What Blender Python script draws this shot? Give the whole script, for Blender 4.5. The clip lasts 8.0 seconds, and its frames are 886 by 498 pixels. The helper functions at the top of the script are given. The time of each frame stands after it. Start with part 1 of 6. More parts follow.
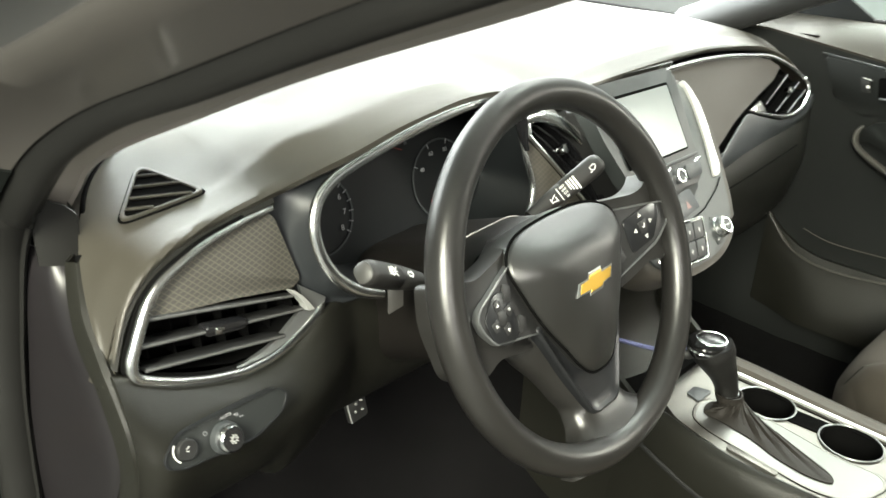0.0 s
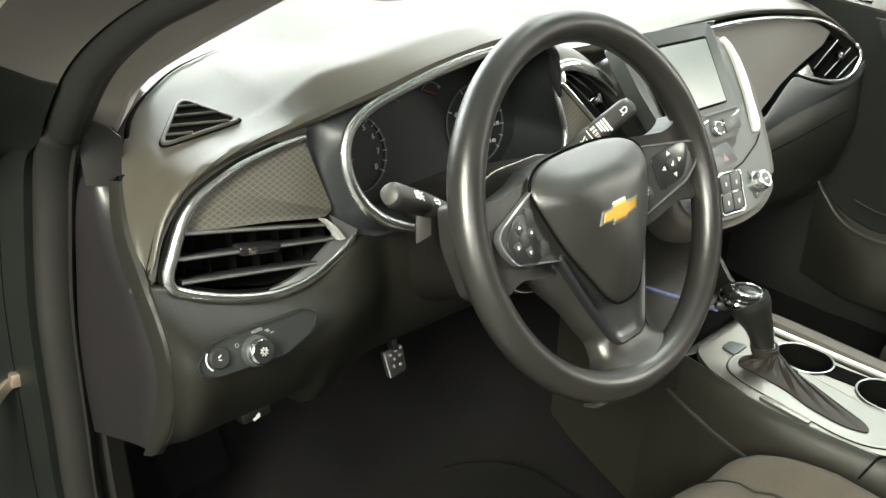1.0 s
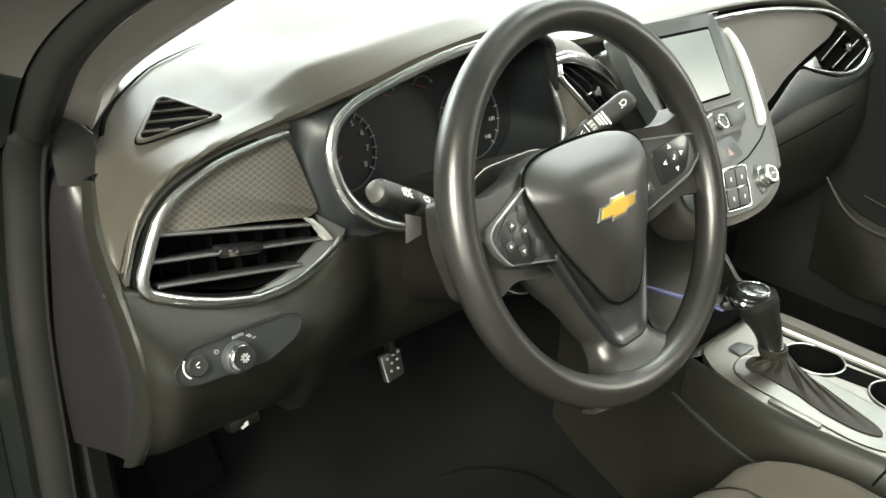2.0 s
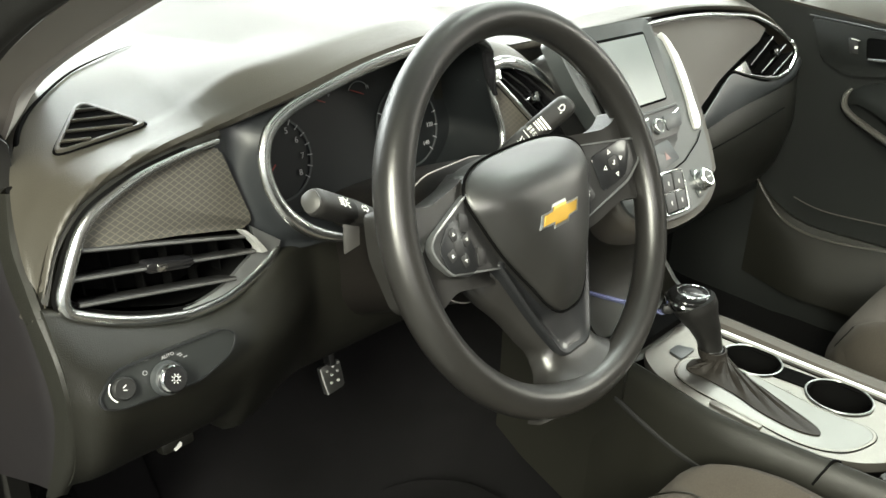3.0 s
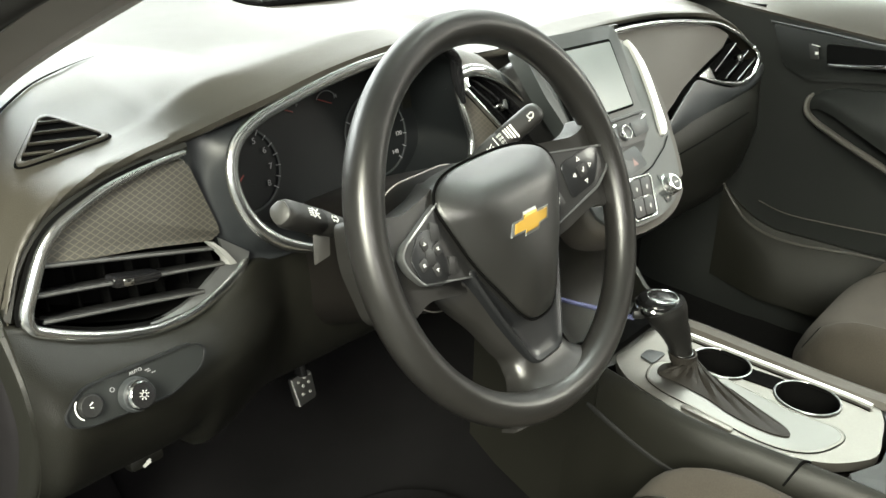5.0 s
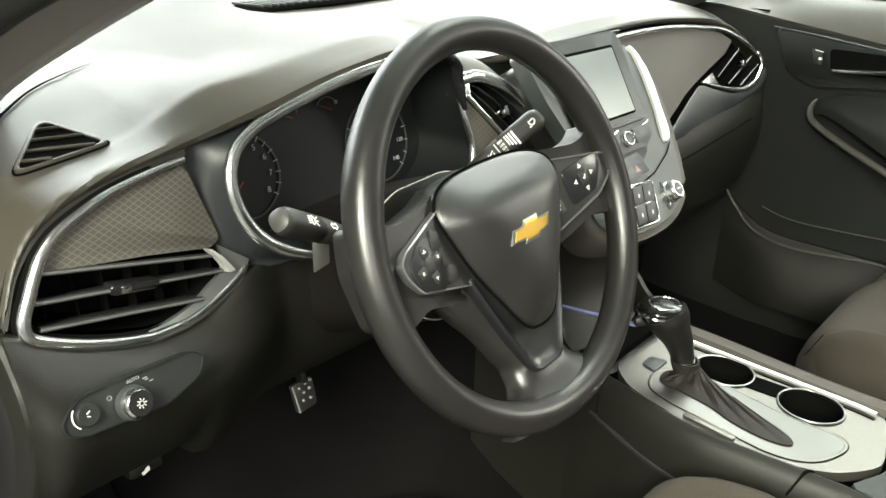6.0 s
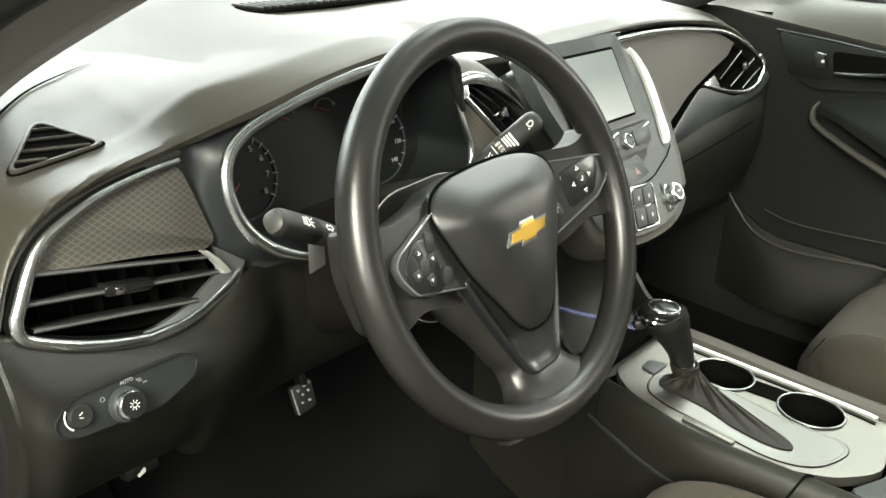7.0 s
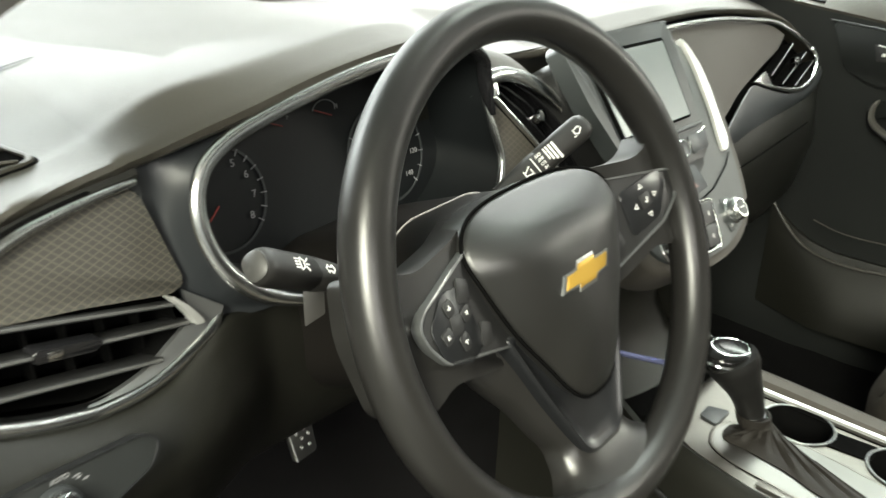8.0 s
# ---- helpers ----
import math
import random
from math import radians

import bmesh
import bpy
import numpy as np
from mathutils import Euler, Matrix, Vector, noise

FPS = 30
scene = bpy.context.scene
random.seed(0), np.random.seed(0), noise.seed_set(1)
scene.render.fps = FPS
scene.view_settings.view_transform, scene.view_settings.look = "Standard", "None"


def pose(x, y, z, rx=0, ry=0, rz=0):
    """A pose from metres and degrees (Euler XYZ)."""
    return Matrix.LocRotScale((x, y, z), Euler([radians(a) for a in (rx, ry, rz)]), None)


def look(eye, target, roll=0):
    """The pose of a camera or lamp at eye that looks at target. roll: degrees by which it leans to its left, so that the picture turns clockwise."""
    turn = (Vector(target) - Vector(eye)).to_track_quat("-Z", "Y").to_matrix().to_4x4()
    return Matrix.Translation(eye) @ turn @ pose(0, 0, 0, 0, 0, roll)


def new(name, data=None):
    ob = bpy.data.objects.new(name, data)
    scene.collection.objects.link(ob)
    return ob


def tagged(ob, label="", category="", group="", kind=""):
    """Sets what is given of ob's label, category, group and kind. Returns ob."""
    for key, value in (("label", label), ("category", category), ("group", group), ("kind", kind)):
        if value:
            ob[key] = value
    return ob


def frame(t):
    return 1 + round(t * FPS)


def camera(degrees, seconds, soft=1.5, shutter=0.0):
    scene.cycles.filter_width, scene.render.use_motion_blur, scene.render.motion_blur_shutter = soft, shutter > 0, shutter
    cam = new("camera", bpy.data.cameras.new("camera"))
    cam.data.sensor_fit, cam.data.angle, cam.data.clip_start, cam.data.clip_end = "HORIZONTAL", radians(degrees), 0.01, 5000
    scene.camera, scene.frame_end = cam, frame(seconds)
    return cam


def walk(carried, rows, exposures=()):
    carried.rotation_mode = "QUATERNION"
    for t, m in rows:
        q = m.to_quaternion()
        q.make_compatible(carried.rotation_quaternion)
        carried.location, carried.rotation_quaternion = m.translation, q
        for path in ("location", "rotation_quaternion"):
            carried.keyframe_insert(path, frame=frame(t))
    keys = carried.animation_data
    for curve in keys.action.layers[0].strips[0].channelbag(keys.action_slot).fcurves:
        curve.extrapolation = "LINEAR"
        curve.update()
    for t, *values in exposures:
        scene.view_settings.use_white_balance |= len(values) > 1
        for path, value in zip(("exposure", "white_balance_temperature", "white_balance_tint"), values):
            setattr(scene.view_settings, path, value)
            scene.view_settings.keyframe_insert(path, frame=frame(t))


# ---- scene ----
cam = camera(56.5, 8.0, shutter=0.35)
PATH = [
    (0, -0.6009, -0.3836, 1.2640, 65.251, -1.961, -46.166),
    (0.2, -0.5675, -0.3968, 1.2484, 64.993, -2.348, -43.512),
    (0.5, -0.5743, -0.4150, 1.2280, 65.084, -2.120, -42.769),
    (0.7, -0.5937, -0.4257, 1.2146, 65.060, -1.270, -42.698),
    (1, -0.6118, -0.4370, 1.2116, 65.168, -0.910, -42.342),
    (1.5, -0.6024, -0.4265, 1.2007, 65.284, -0.533, -42.029),
    (2, -0.5792, -0.4244, 1.1950, 65.304, -0.207, -42.108),
    (2.2, -0.5704, -0.4209, 1.1928, 65.439, -0.552, -43.577),
    (3.3, -0.5664, -0.4065, 1.1899, 65.706, -1.030, -46.615),
    (3.5, -0.5675, -0.4056, 1.1889, 65.785, -0.986, -46.894),
    (4, -0.5667, -0.4042, 1.1906, 65.857, -1.326, -48.431),
    (4.5, -0.5647, -0.4048, 1.1909, 66.040, -1.312, -48.779),
    (4.7, -0.5651, -0.4065, 1.1915, 66.095, -1.164, -48.696),
    (5.8, -0.5607, -0.4034, 1.1917, 66.385, -1.157, -48.515),
    (6, -0.5588, -0.4045, 1.1930, 66.454, -1.127, -48.414),
    (6.5, -0.5556, -0.4063, 1.1925, 66.516, -1.266, -48.304),
    (7, -0.5516, -0.4084, 1.1912, 66.636, -1.139, -48.050),
    (7.5, -0.5379, -0.3971, 1.1909, 66.439, -1.420, -47.698),
    (7.7, -0.5189, -0.3753, 1.1878, 66.317, -1.189, -47.604),
    (7.9, -0.4768, -0.3205, 1.1756, 66.314, -1.255, -47.689),
    (8, -0.4443, -0.2855, 1.1567, 66.456, -0.978, -47.837),
]
walk(cam, [(t, pose(*p)) for t, *p in PATH], exposures=((0.0, 0.50), (0.5, 0.34), (1.0, 0.45), (1.5, 0.52), (2.0, 0.46), (4.0, 0.35), (6.0, 0.26), (8.0, 0.09)))

# ---------------------------------------------------------------- world and light
world = bpy.data.worlds.new("hall_air")
world.use_nodes = True
scene.world = world
world.node_tree.nodes["Background"].inputs[0].default_value = (0.90, 0.95, 1.0, 1)
world.node_tree.nodes["Background"].inputs[1].default_value = 0.075


def area_lamp(name, eye, target, sx, sy, watts, color):
    d = bpy.data.lights.new(name, "AREA")
    d.shape, d.size, d.size_y, d.energy, d.color = "RECTANGLE", sx, sy, watts, color
    ob = new(name, d)
    ob.matrix_world = look(eye, target)
    return ob


area_lamp("ceiling_lamp_front", (0.6, 5.2, 2.95), (0.4, 0.4, 1.0), 5.4, 1.0, 1150, (0.93, 1.0, 0.97))
# unseen lamp, added to whiten the right part of the pad
area_lamp("ceiling_lamp_right", (4.7, 3.7, 3.15), (0.3, 0.4, 1.0), 3.0, 1.2, 540, (0.95, 1.0, 0.95))
area_lamp("ceiling_lamp_outer", (-2.4, -1.1, 3.45), (-0.3, 0.1, 0.9), 0.75, 4.0, 800, (0.97, 0.97, 0.80))
area_lamp("ceiling_lamp_rear", (-3.2, -5.0, 3.4), (-0.4, -0.3, 0.9), 3.6, 0.7, 210, (1.0, 0.97, 0.90))
area_lamp("ceiling_lamp_over", (2.1, 0.1, 3.45), (0.5, 0.0, 1.0), 2.0, 2.6, 450, (0.95, 1.0, 0.93))
# unseen lamp, added for the highlight on the airbag cover
area_lamp("ceiling_lamp_far", (4.6, -2.6, 3.30), (0.6, -0.4, 0.9), 0.7, 2.4, 170, (1.0, 0.95, 0.84))


# ---------------------------------------------------------------- materials
def mat(name, color, rough=0.5, metal=0.0, var=0.12, vscale=18.0, bump=0.0, bscale=900.0, cells=False, coat=0.0, rvar=0.06, fine=0.0, spec=0.5):
    m = bpy.data.materials.new(name)
    m.use_nodes = True
    nt = m.node_tree
    b = nt.nodes["Principled BSDF"]
    b.inputs["Roughness"].default_value, b.inputs["Metallic"].default_value = rough, metal
    b.inputs["Coat Weight"].default_value, b.inputs["Coat Roughness"].default_value = coat, 0.08
    b.inputs["Specular IOR Level"].default_value = spec
    tc = nt.nodes.new("ShaderNodeTexCoord")
    n1 = nt.nodes.new("ShaderNodeTexNoise")
    n1.inputs["Scale"].default_value, n1.inputs["Detail"].default_value = vscale, 5
    nt.links.new(tc.outputs["Object"], n1.inputs["Vector"])
    n2 = nt.nodes.new("ShaderNodeTexNoise")
    n2.inputs["Scale"].default_value, n2.inputs["Detail"].default_value = vscale * 22, 3
    nt.links.new(tc.outputs["Object"], n2.inputs["Vector"])
    mx = nt.nodes.new("ShaderNodeMix")
    mx.data_type = "RGBA"
    mx.inputs["A"].default_value = (*[c * (1 - var) for c in color], 1)
    mx.inputs["B"].default_value = (*[min(1, c * (1 + var)) for c in color], 1)
    nt.links.new(n1.outputs["Fac"], mx.inputs["Factor"])
    m2 = nt.nodes.new("ShaderNodeMix")
    m2.data_type, m2.blend_type = "RGBA", "OVERLAY"
    m2.inputs["Factor"].default_value = fine
    nt.links.new(mx.outputs["Result"], m2.inputs["A"])
    nt.links.new(n2.outputs["Fac"], m2.inputs["B"])
    nt.links.new(m2.outputs["Result"], b.inputs["Base Color"])
    mr = nt.nodes.new("ShaderNodeMapRange")
    mr.inputs["To Min"].default_value, mr.inputs["To Max"].default_value = max(0.02, rough - rvar), min(1, rough + rvar)
    nt.links.new(n1.outputs["Fac"], mr.inputs["Value"])
    nt.links.new(mr.outputs["Result"], b.inputs["Roughness"])
    if bump:
        bp = nt.nodes.new("ShaderNodeBump")
        bp.inputs["Strength"].default_value, bp.inputs["Distance"].default_value = bump, 0.0006
        tex = nt.nodes.new("ShaderNodeTexVoronoi" if cells else "ShaderNodeTexNoise")
        tex.inputs["Scale"].default_value = bscale
        nt.links.new(tc.outputs["Object"], tex.inputs["Vector"])
        nt.links.new(tex.outputs["Distance" if cells else "Fac"], bp.inputs["Height"])
        nt.links.new(bp.outputs["Normal"], b.inputs["Normal"])
    return m


def diamond_cloth(name, dark, light, pitch, turn):
    """Woven inlay with a raised lattice of diamonds."""
    m = mat(name, dark, 0.75, var=0.10, bump=0.35, bscale=1600)
    nt = m.node_tree
    b = nt.nodes["Principled BSDF"]
    tc = [n for n in nt.nodes if n.type == "TEX_COORD"][0]
    lines = []
    for k in (1, -1):
        mp = nt.nodes.new("ShaderNodeMapping")
        mp.inputs["Rotation"].default_value = (0, radians(turn + 32 * k), 0)
        nt.links.new(tc.outputs["Object"], mp.inputs["Vector"])
        w = nt.nodes.new("ShaderNodeTexWave")
        w.bands_direction, w.wave_profile = "Z", "SIN"
        w.inputs["Scale"].default_value = 0.314 / pitch
        w.inputs["Distortion"].default_value = 0.0
        nt.links.new(mp.outputs["Vector"], w.inputs["Vector"])
        r = nt.nodes.new("ShaderNodeMapRange")
        r.inputs["From Min"].default_value, r.inputs["From Max"].default_value = 0.86, 0.97
        nt.links.new(w.outputs["Fac"], r.inputs["Value"])
        lines.append(r)
    mxm = nt.nodes.new("ShaderNodeMath")
    mxm.operation = "MAXIMUM"
    nt.links.new(lines[0].outputs["Result"], mxm.inputs[0])
    nt.links.new(lines[1].outputs["Result"], mxm.inputs[1])
    base = b.inputs["Base Color"].links[0].from_socket
    mx = nt.nodes.new("ShaderNodeMix")
    mx.data_type = "RGBA"
    nt.links.new(mxm.outputs[0], mx.inputs["Factor"])
    nt.links.new(base, mx.inputs["A"])
    mx.inputs["B"].default_value = (*light, 1)
    nt.links.new(mx.outputs["Result"], b.inputs["Base Color"])
    return m


PAD = mat("pad_vinyl", (0.037, 0.0335, 0.0265), 0.39, var=0.08, vscale=7, bump=0.30, bscale=1150, cells=True, rvar=0.05)
# the pad's vinyl again, darkened for the shade low in the cabin
LOWER = mat("shade_dark_vinyl", (0.0090, 0.0088, 0.0068), 0.42, var=0.10, vscale=9, bump=0.32, bscale=1150, cells=True, spec=0.36)
SWITCHMAT = mat("switch_plate_plastic", (0.015, 0.0165, 0.0165), 0.4, var=0.08, bump=0.15, bscale=1500)
SLATE = mat("slate_plastic", (0.033, 0.036, 0.038), 0.42, var=0.06, bump=0.15, bscale=1500)
STACKGREY = mat("grey_facia_plastic", (0.027, 0.0305, 0.0305), 0.45, var=0.05, bump=0.12, bscale=1500)
DOORMAT = mat("door_vinyl", (0.012, 0.013, 0.0125), 0.50, var=0.15, vscale=9, bump=0.25, bscale=1300, spec=0.25)
COLMAT = mat("column_plastic", (0.0065, 0.0056, 0.0049), 0.46, var=0.1, bump=0.2, bscale=1300, spec=0.25)
TRIMGLOSS = mat("satin_black_trim", (0.010, 0.0105, 0.0115), 0.33, coat=0.1, rvar=0.05)
FACEMAT = mat("cluster_face", (0.0050, 0.0060, 0.0066), 0.42, spec=0.4)
KEYMAT = mat("key_rubber", (0.017, 0.017, 0.017), 0.5, bump=0.15)
# far console wall, its lit look put into a lighter colour
RAILSIDE = mat("console_side_lit", (0.055, 0.049, 0.042), 0.42, var=0.08, bump=0.15, bscale=1500)
TABMAT = mat("grey_tab_plastic", (0.034, 0.032, 0.030), 0.5, bump=0.15)
BLACK = mat("black_plastic", (0.012, 0.012, 0.012), 0.48, var=0.15, bump=0.2, bscale=1300)
# black without reflection: paints the shade in cavities, also used for joints
DARK = mat("shade_and_joint_black", (0.004, 0.004, 0.004), 0.9, spec=0.0)
GLOSS = mat("piano_black", (0.010, 0.010, 0.011), 0.16, coat=0.5, rvar=0.04)
RIMMAT = mat("wheel_urethane", (0.013, 0.0124, 0.0116), 0.31, var=0.25, vscale=14, bump=0.10, bscale=2200, cells=True, rvar=0.08, spec=0.55)
BAGMAT = mat("airbag_vinyl", (0.0105, 0.0103, 0.0095), 0.38, var=0.10, bump=0.14, bscale=2000, cells=True, spec=0.9)
SATINCHROME = mat("brushed_chrome", (0.42, 0.43, 0.43), 0.34, 0.92, var=0.05, rvar=0.05)
CHROME = mat("satin_chrome", (0.80, 0.81, 0.80), 0.23, 1.0, var=0.05, rvar=0.05)
BRIGHT = mat("bright_chrome", (0.82, 0.83, 0.84), 0.10, 1.0, var=0.03, rvar=0.03)
SILVER = mat("silver_paint", (0.125, 0.118, 0.107), 0.42, 0.75, var=0.05, fine=0.12, rvar=0.05)
GATEMAT = mat("polished_silver", (0.115, 0.112, 0.106), 0.30, 0.8, var=0.04, rvar=0.04)
# pale, partly diffuse silver; bright reflections are put into its colour
BRIGHTSILVER = mat("silver_with_painted_gleam", (0.62, 0.62, 0.60), 0.38, 0.6, var=0.03, rvar=0.04)
# pale tone that paints the highlight on the slats' front edges
SLATGLINT = mat("slat_edge_highlight", (0.075, 0.075, 0.074), 0.32, var=0.05)
BEZEL = mat("bright_bezel", (0.30, 0.31, 0.31), 0.30, 0.85, var=0.04)
SURROUND = mat("cluster_surround_plastic", (0.017, 0.0190, 0.0210), 0.44, var=0.08, bump=0.15, bscale=1500)
GREYTRIM = mat("grey_trim", (0.32, 0.295, 0.27), 0.65, var=0.08, bump=0.2, bscale=900)
RUBBER = mat("black_rubber", (0.0090, 0.0088, 0.0082), 0.50, var=0.25, bump=0.15, bscale=700, spec=0.28)
# body paint in three tones: shaded jamb, half-shaded flange, lit panels
BODY = mat("shaded_body_paint", (0.0065, 0.0078, 0.0070), 0.48, var=0.3, vscale=12, spec=0.2)
FLANGE = mat("part_shaded_body_paint", (0.080, 0.074, 0.068), 0.4, var=0.15, vscale=12, coat=0.1)
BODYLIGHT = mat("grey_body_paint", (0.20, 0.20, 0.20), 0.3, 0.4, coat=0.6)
CAPMAT = mat("end_trim_plastic", (0.010, 0.0088, 0.0098), 0.36, var=0.08, bump=0.15)
CLOTH = mat("seat_cloth", (0.047, 0.041, 0.034), 0.9, var=0.18, vscale=25, bump=0.6, bscale=1800, fine=0.25, spec=0.12)
BROWN = mat("brown_inlay", (0.040, 0.035, 0.029), 0.7, var=0.08, bump=0.35, bscale=1700)
# black pile, darkened further for the footwell's shade
CARPET = mat("shaded_carpet_pile", (0.0040, 0.0037, 0.0041), 0.95, var=0.6, vscale=26, bump=1.0, bscale=1400, fine=0.7, spec=0.16)
LATTICE = diamond_cloth("lattice_inlay", (0.045, 0.042, 0.036), (0.085, 0.078, 0.060), 0.0048, -12)
LATTICE_B = diamond_cloth("lattice_inlay_centre", (0.055, 0.049, 0.040), (0.075, 0.067, 0.053), 0.0048, -12)
KNOBMAT = mat("knob_black", (0.006, 0.006, 0.006), 0.14, spec=0.3)
LIPMAT = mat("grey_lip_vinyl", (0.060, 0.056, 0.050), 0.5, var=0.1)
GOLD = mat("gold_enamel", (0.46, 0.28, 0.045), 0.35, 0.4, var=0.05)
WHITEINK = mat("white_print", (0.75, 0.75, 0.72), 0.6)
GREYINK = mat("grey_print", (0.24, 0.24, 0.25), 0.6)
REDINK = mat("red_pointer", (0.20, 0.02, 0.015), 0.5)
# metal whose blue sheen is painted as base colour
BLUESHEEN = mat("blue_sheen_trim", (0.42, 0.46, 0.85), 0.18, 0.8)
SCREENMAT = mat("screen_glass", (0.13, 0.145, 0.145), 0.22, var=0.04, coat=0.4)
STALKMAT = mat("stalk_plastic", (0.0145, 0.0138, 0.0130), 0.48, bump=0.2)
LEVERMAT = mat("lever_leather", (0.0075, 0.0073, 0.0070), 0.42, var=0.2, vscale=40, bump=0.25, bscale=1300, cells=True, spec=0.35)
STEEL = mat("worn_steel", (0.40, 0.33, 0.26), 0.4, 0.9, var=0.3)
STUDMAT = mat("brushed_studs", (0.55, 0.55, 0.53), 0.5, 0.3)
PEDALMAT = mat("pedal_metal", (0.30, 0.30, 0.29), 0.35, 0.9)
BOOT = mat("boot_vinyl", (0.013, 0.011, 0.009), 0.7, var=0.25, vscale=60, bump=0.5, bscale=500, spec=0.25)
WALLPAINT = mat("hall_paint", (0.27, 0.28, 0.275), 0.8)
CONCRETE = mat("concrete", (0.045, 0.046, 0.045), 0.6, var=0.2, vscale=3)
HEADLINER = mat("headliner", (0.72, 0.71, 0.68), 0.95)


def glass(name):
    m = bpy.data.materials.new(name)
    m.use_nodes = True
    nt = m.node_tree
    out = nt.nodes["Material Output"]
    nt.nodes.remove(nt.nodes["Principled BSDF"])
    tr, gl, mx = nt.nodes.new("ShaderNodeBsdfTransparent"), nt.nodes.new("ShaderNodeBsdfGlossy"), nt.nodes.new("ShaderNodeMixShader")
    tr.inputs[0].default_value, gl.inputs["Roughness"].default_value = (0.93, 0.97, 0.95, 1), 0.01
    fr = nt.nodes.new("ShaderNodeFresnel")
    nt.links.new(fr.outputs[0], mx.inputs[0])
    nt.links.new(tr.outputs[0], mx.inputs[1])
    nt.links.new(gl.outputs[0], mx.inputs[2])
    nt.links.new(mx.outputs[0], out.inputs[0])
    return m


GLASS = glass("window_glass")


# ---------------------------------------------------------------- mesh helpers
def thing(name, label, category, m=None, group="", kind=""):
    ob = new(name)
    ob.matrix_basis = m or Matrix.Identity(4)
    return tagged(ob, label, category, group, kind)


def part(name, bm, material, parent=None, label="", smooth=True, angle=40):
    bmesh.ops.recalc_face_normals(bm, faces=bm.faces)
    if smooth:
        for f in bm.faces:
            f.smooth = True
        for e in bm.edges:
            if len(e.link_faces) == 2 and e.calc_face_angle(0) > radians(angle):
                e.smooth = False
    me = bpy.data.meshes.new(name)
    bm.to_mesh(me)
    bm.free()
    me.materials.append(material)
    ob = new(name, me)
    ob.parent = parent
    if label:
        ob["label"] = label
    return ob


def crom(pts, n=6, closed=False):
    """Catmull-Rom curve through the points, n steps a span."""
    p = np.array(pts, float)
    k = len(p)
    out = []
    for i in range(k if closed else k - 1):
        if closed:
            a, b, c, d = p[(i - 1) % k], p[i], p[(i + 1) % k], p[(i + 2) % k]
        else:
            a, b, c, d = p[max(i - 1, 0)], p[i], p[i + 1], p[min(i + 2, k - 1)]
        for j in range(n):
            t = j / n
            out.append(0.5 * (2 * b + (c - a) * t + (2 * a - 5 * b + 4 * c - d) * t * t + (3 * b - a - 3 * c + d) * t ** 3))
    if not closed:
        out.append(p[-1])
    return np.array(out)


def oval(a, b, n=10, e=2.0):
    """Superellipse outline of half sizes a, b."""
    th = np.linspace(0, 2 * np.pi, n, endpoint=False)
    c, s = np.cos(th), np.sin(th)
    return np.stack([a * np.sign(c) * abs(c) ** (2 / e), b * np.sign(s) * abs(s) ** (2 / e)], -1)


def sweep(path, prof, closed=False, up=(0, -1, 0), scale=None, caps=True, bm=None):
    """Sweeps an outline (along the side, along up) on a path."""
    p, prof = np.array(path, float), np.array(prof, float)
    bm = bm or bmesh.new()
    n = len(p)
    rings = []
    for i in range(n):
        a, b = (p[(i + 1) % n], p[i - 1]) if closed else (p[min(i + 1, n - 1)], p[max(i - 1, 0)])
        t = (a - b) / (np.linalg.norm(a - b) + 1e-12)
        u = np.array(up[i] if np.ndim(up) == 2 else up, float)
        s = np.cross(t, u)
        s /= np.linalg.norm(s) + 1e-12
        u = np.cross(s, t)
        k = 1.0 if scale is None else scale[i]
        rings.append([bm.verts.new(p[i] + k * (x * s + y * u)) for x, y in prof])
    m = len(prof)
    for i in range(n if closed else n - 1):
        r0, r1 = rings[i], rings[(i + 1) % n]
        for j in range(m):
            bm.faces.new((r0[j], r0[(j + 1) % m], r1[(j + 1) % m], r1[j]))
    if caps and not closed:
        bm.faces.new(rings[0][::-1])
        bm.faces.new(rings[-1])
    return bm


def sheet(rows, thick=0.004, back=None, bm=None):
    """A grid of points as a shell; back: the way in which its other side lies."""
    g = np.array(rows, float)
    bm = bm or bmesh.new()
    m, n = g.shape[:2]
    if back is None:
        du, dv = np.gradient(g, axis=0), np.gradient(g, axis=1)
        nr = np.cross(du, dv)
        nr /= np.linalg.norm(nr, axis=-1, keepdims=True) + 1e-12
        h = g - nr * thick
    else:
        h = g + np.array(back, float) * thick
    A = [[bm.verts.new(v) for v in r] for r in g]
    B = [[bm.verts.new(v) for v in r] for r in h]
    for i in range(m - 1):
        for j in range(n - 1):
            bm.faces.new((A[i][j], A[i + 1][j], A[i + 1][j + 1], A[i][j + 1]))
            bm.faces.new((B[i][j], B[i][j + 1], B[i + 1][j + 1], B[i + 1][j]))
    for i in range(m - 1):
        bm.faces.new((A[i][0], B[i][0], B[i + 1][0], A[i + 1][0]))
        bm.faces.new((A[i][-1], A[i + 1][-1], B[i + 1][-1], B[i][-1]))
    for j in range(n - 1):
        bm.faces.new((A[0][j], A[0][j + 1], B[0][j + 1], B[0][j]))
        bm.faces.new((A[-1][j], B[-1][j], B[-1][j + 1], A[-1][j + 1]))
    return bm


def basis(o, u, v):
    """A pose with x along u, y in the plane of u and v, z out of it."""
    u = Vector(u).normalized()
    w = u.cross(Vector(v)).normalized()
    v = w.cross(u)
    m = Matrix((u, v, w)).transposed().to_4x4()
    return Matrix.Translation(o) @ m


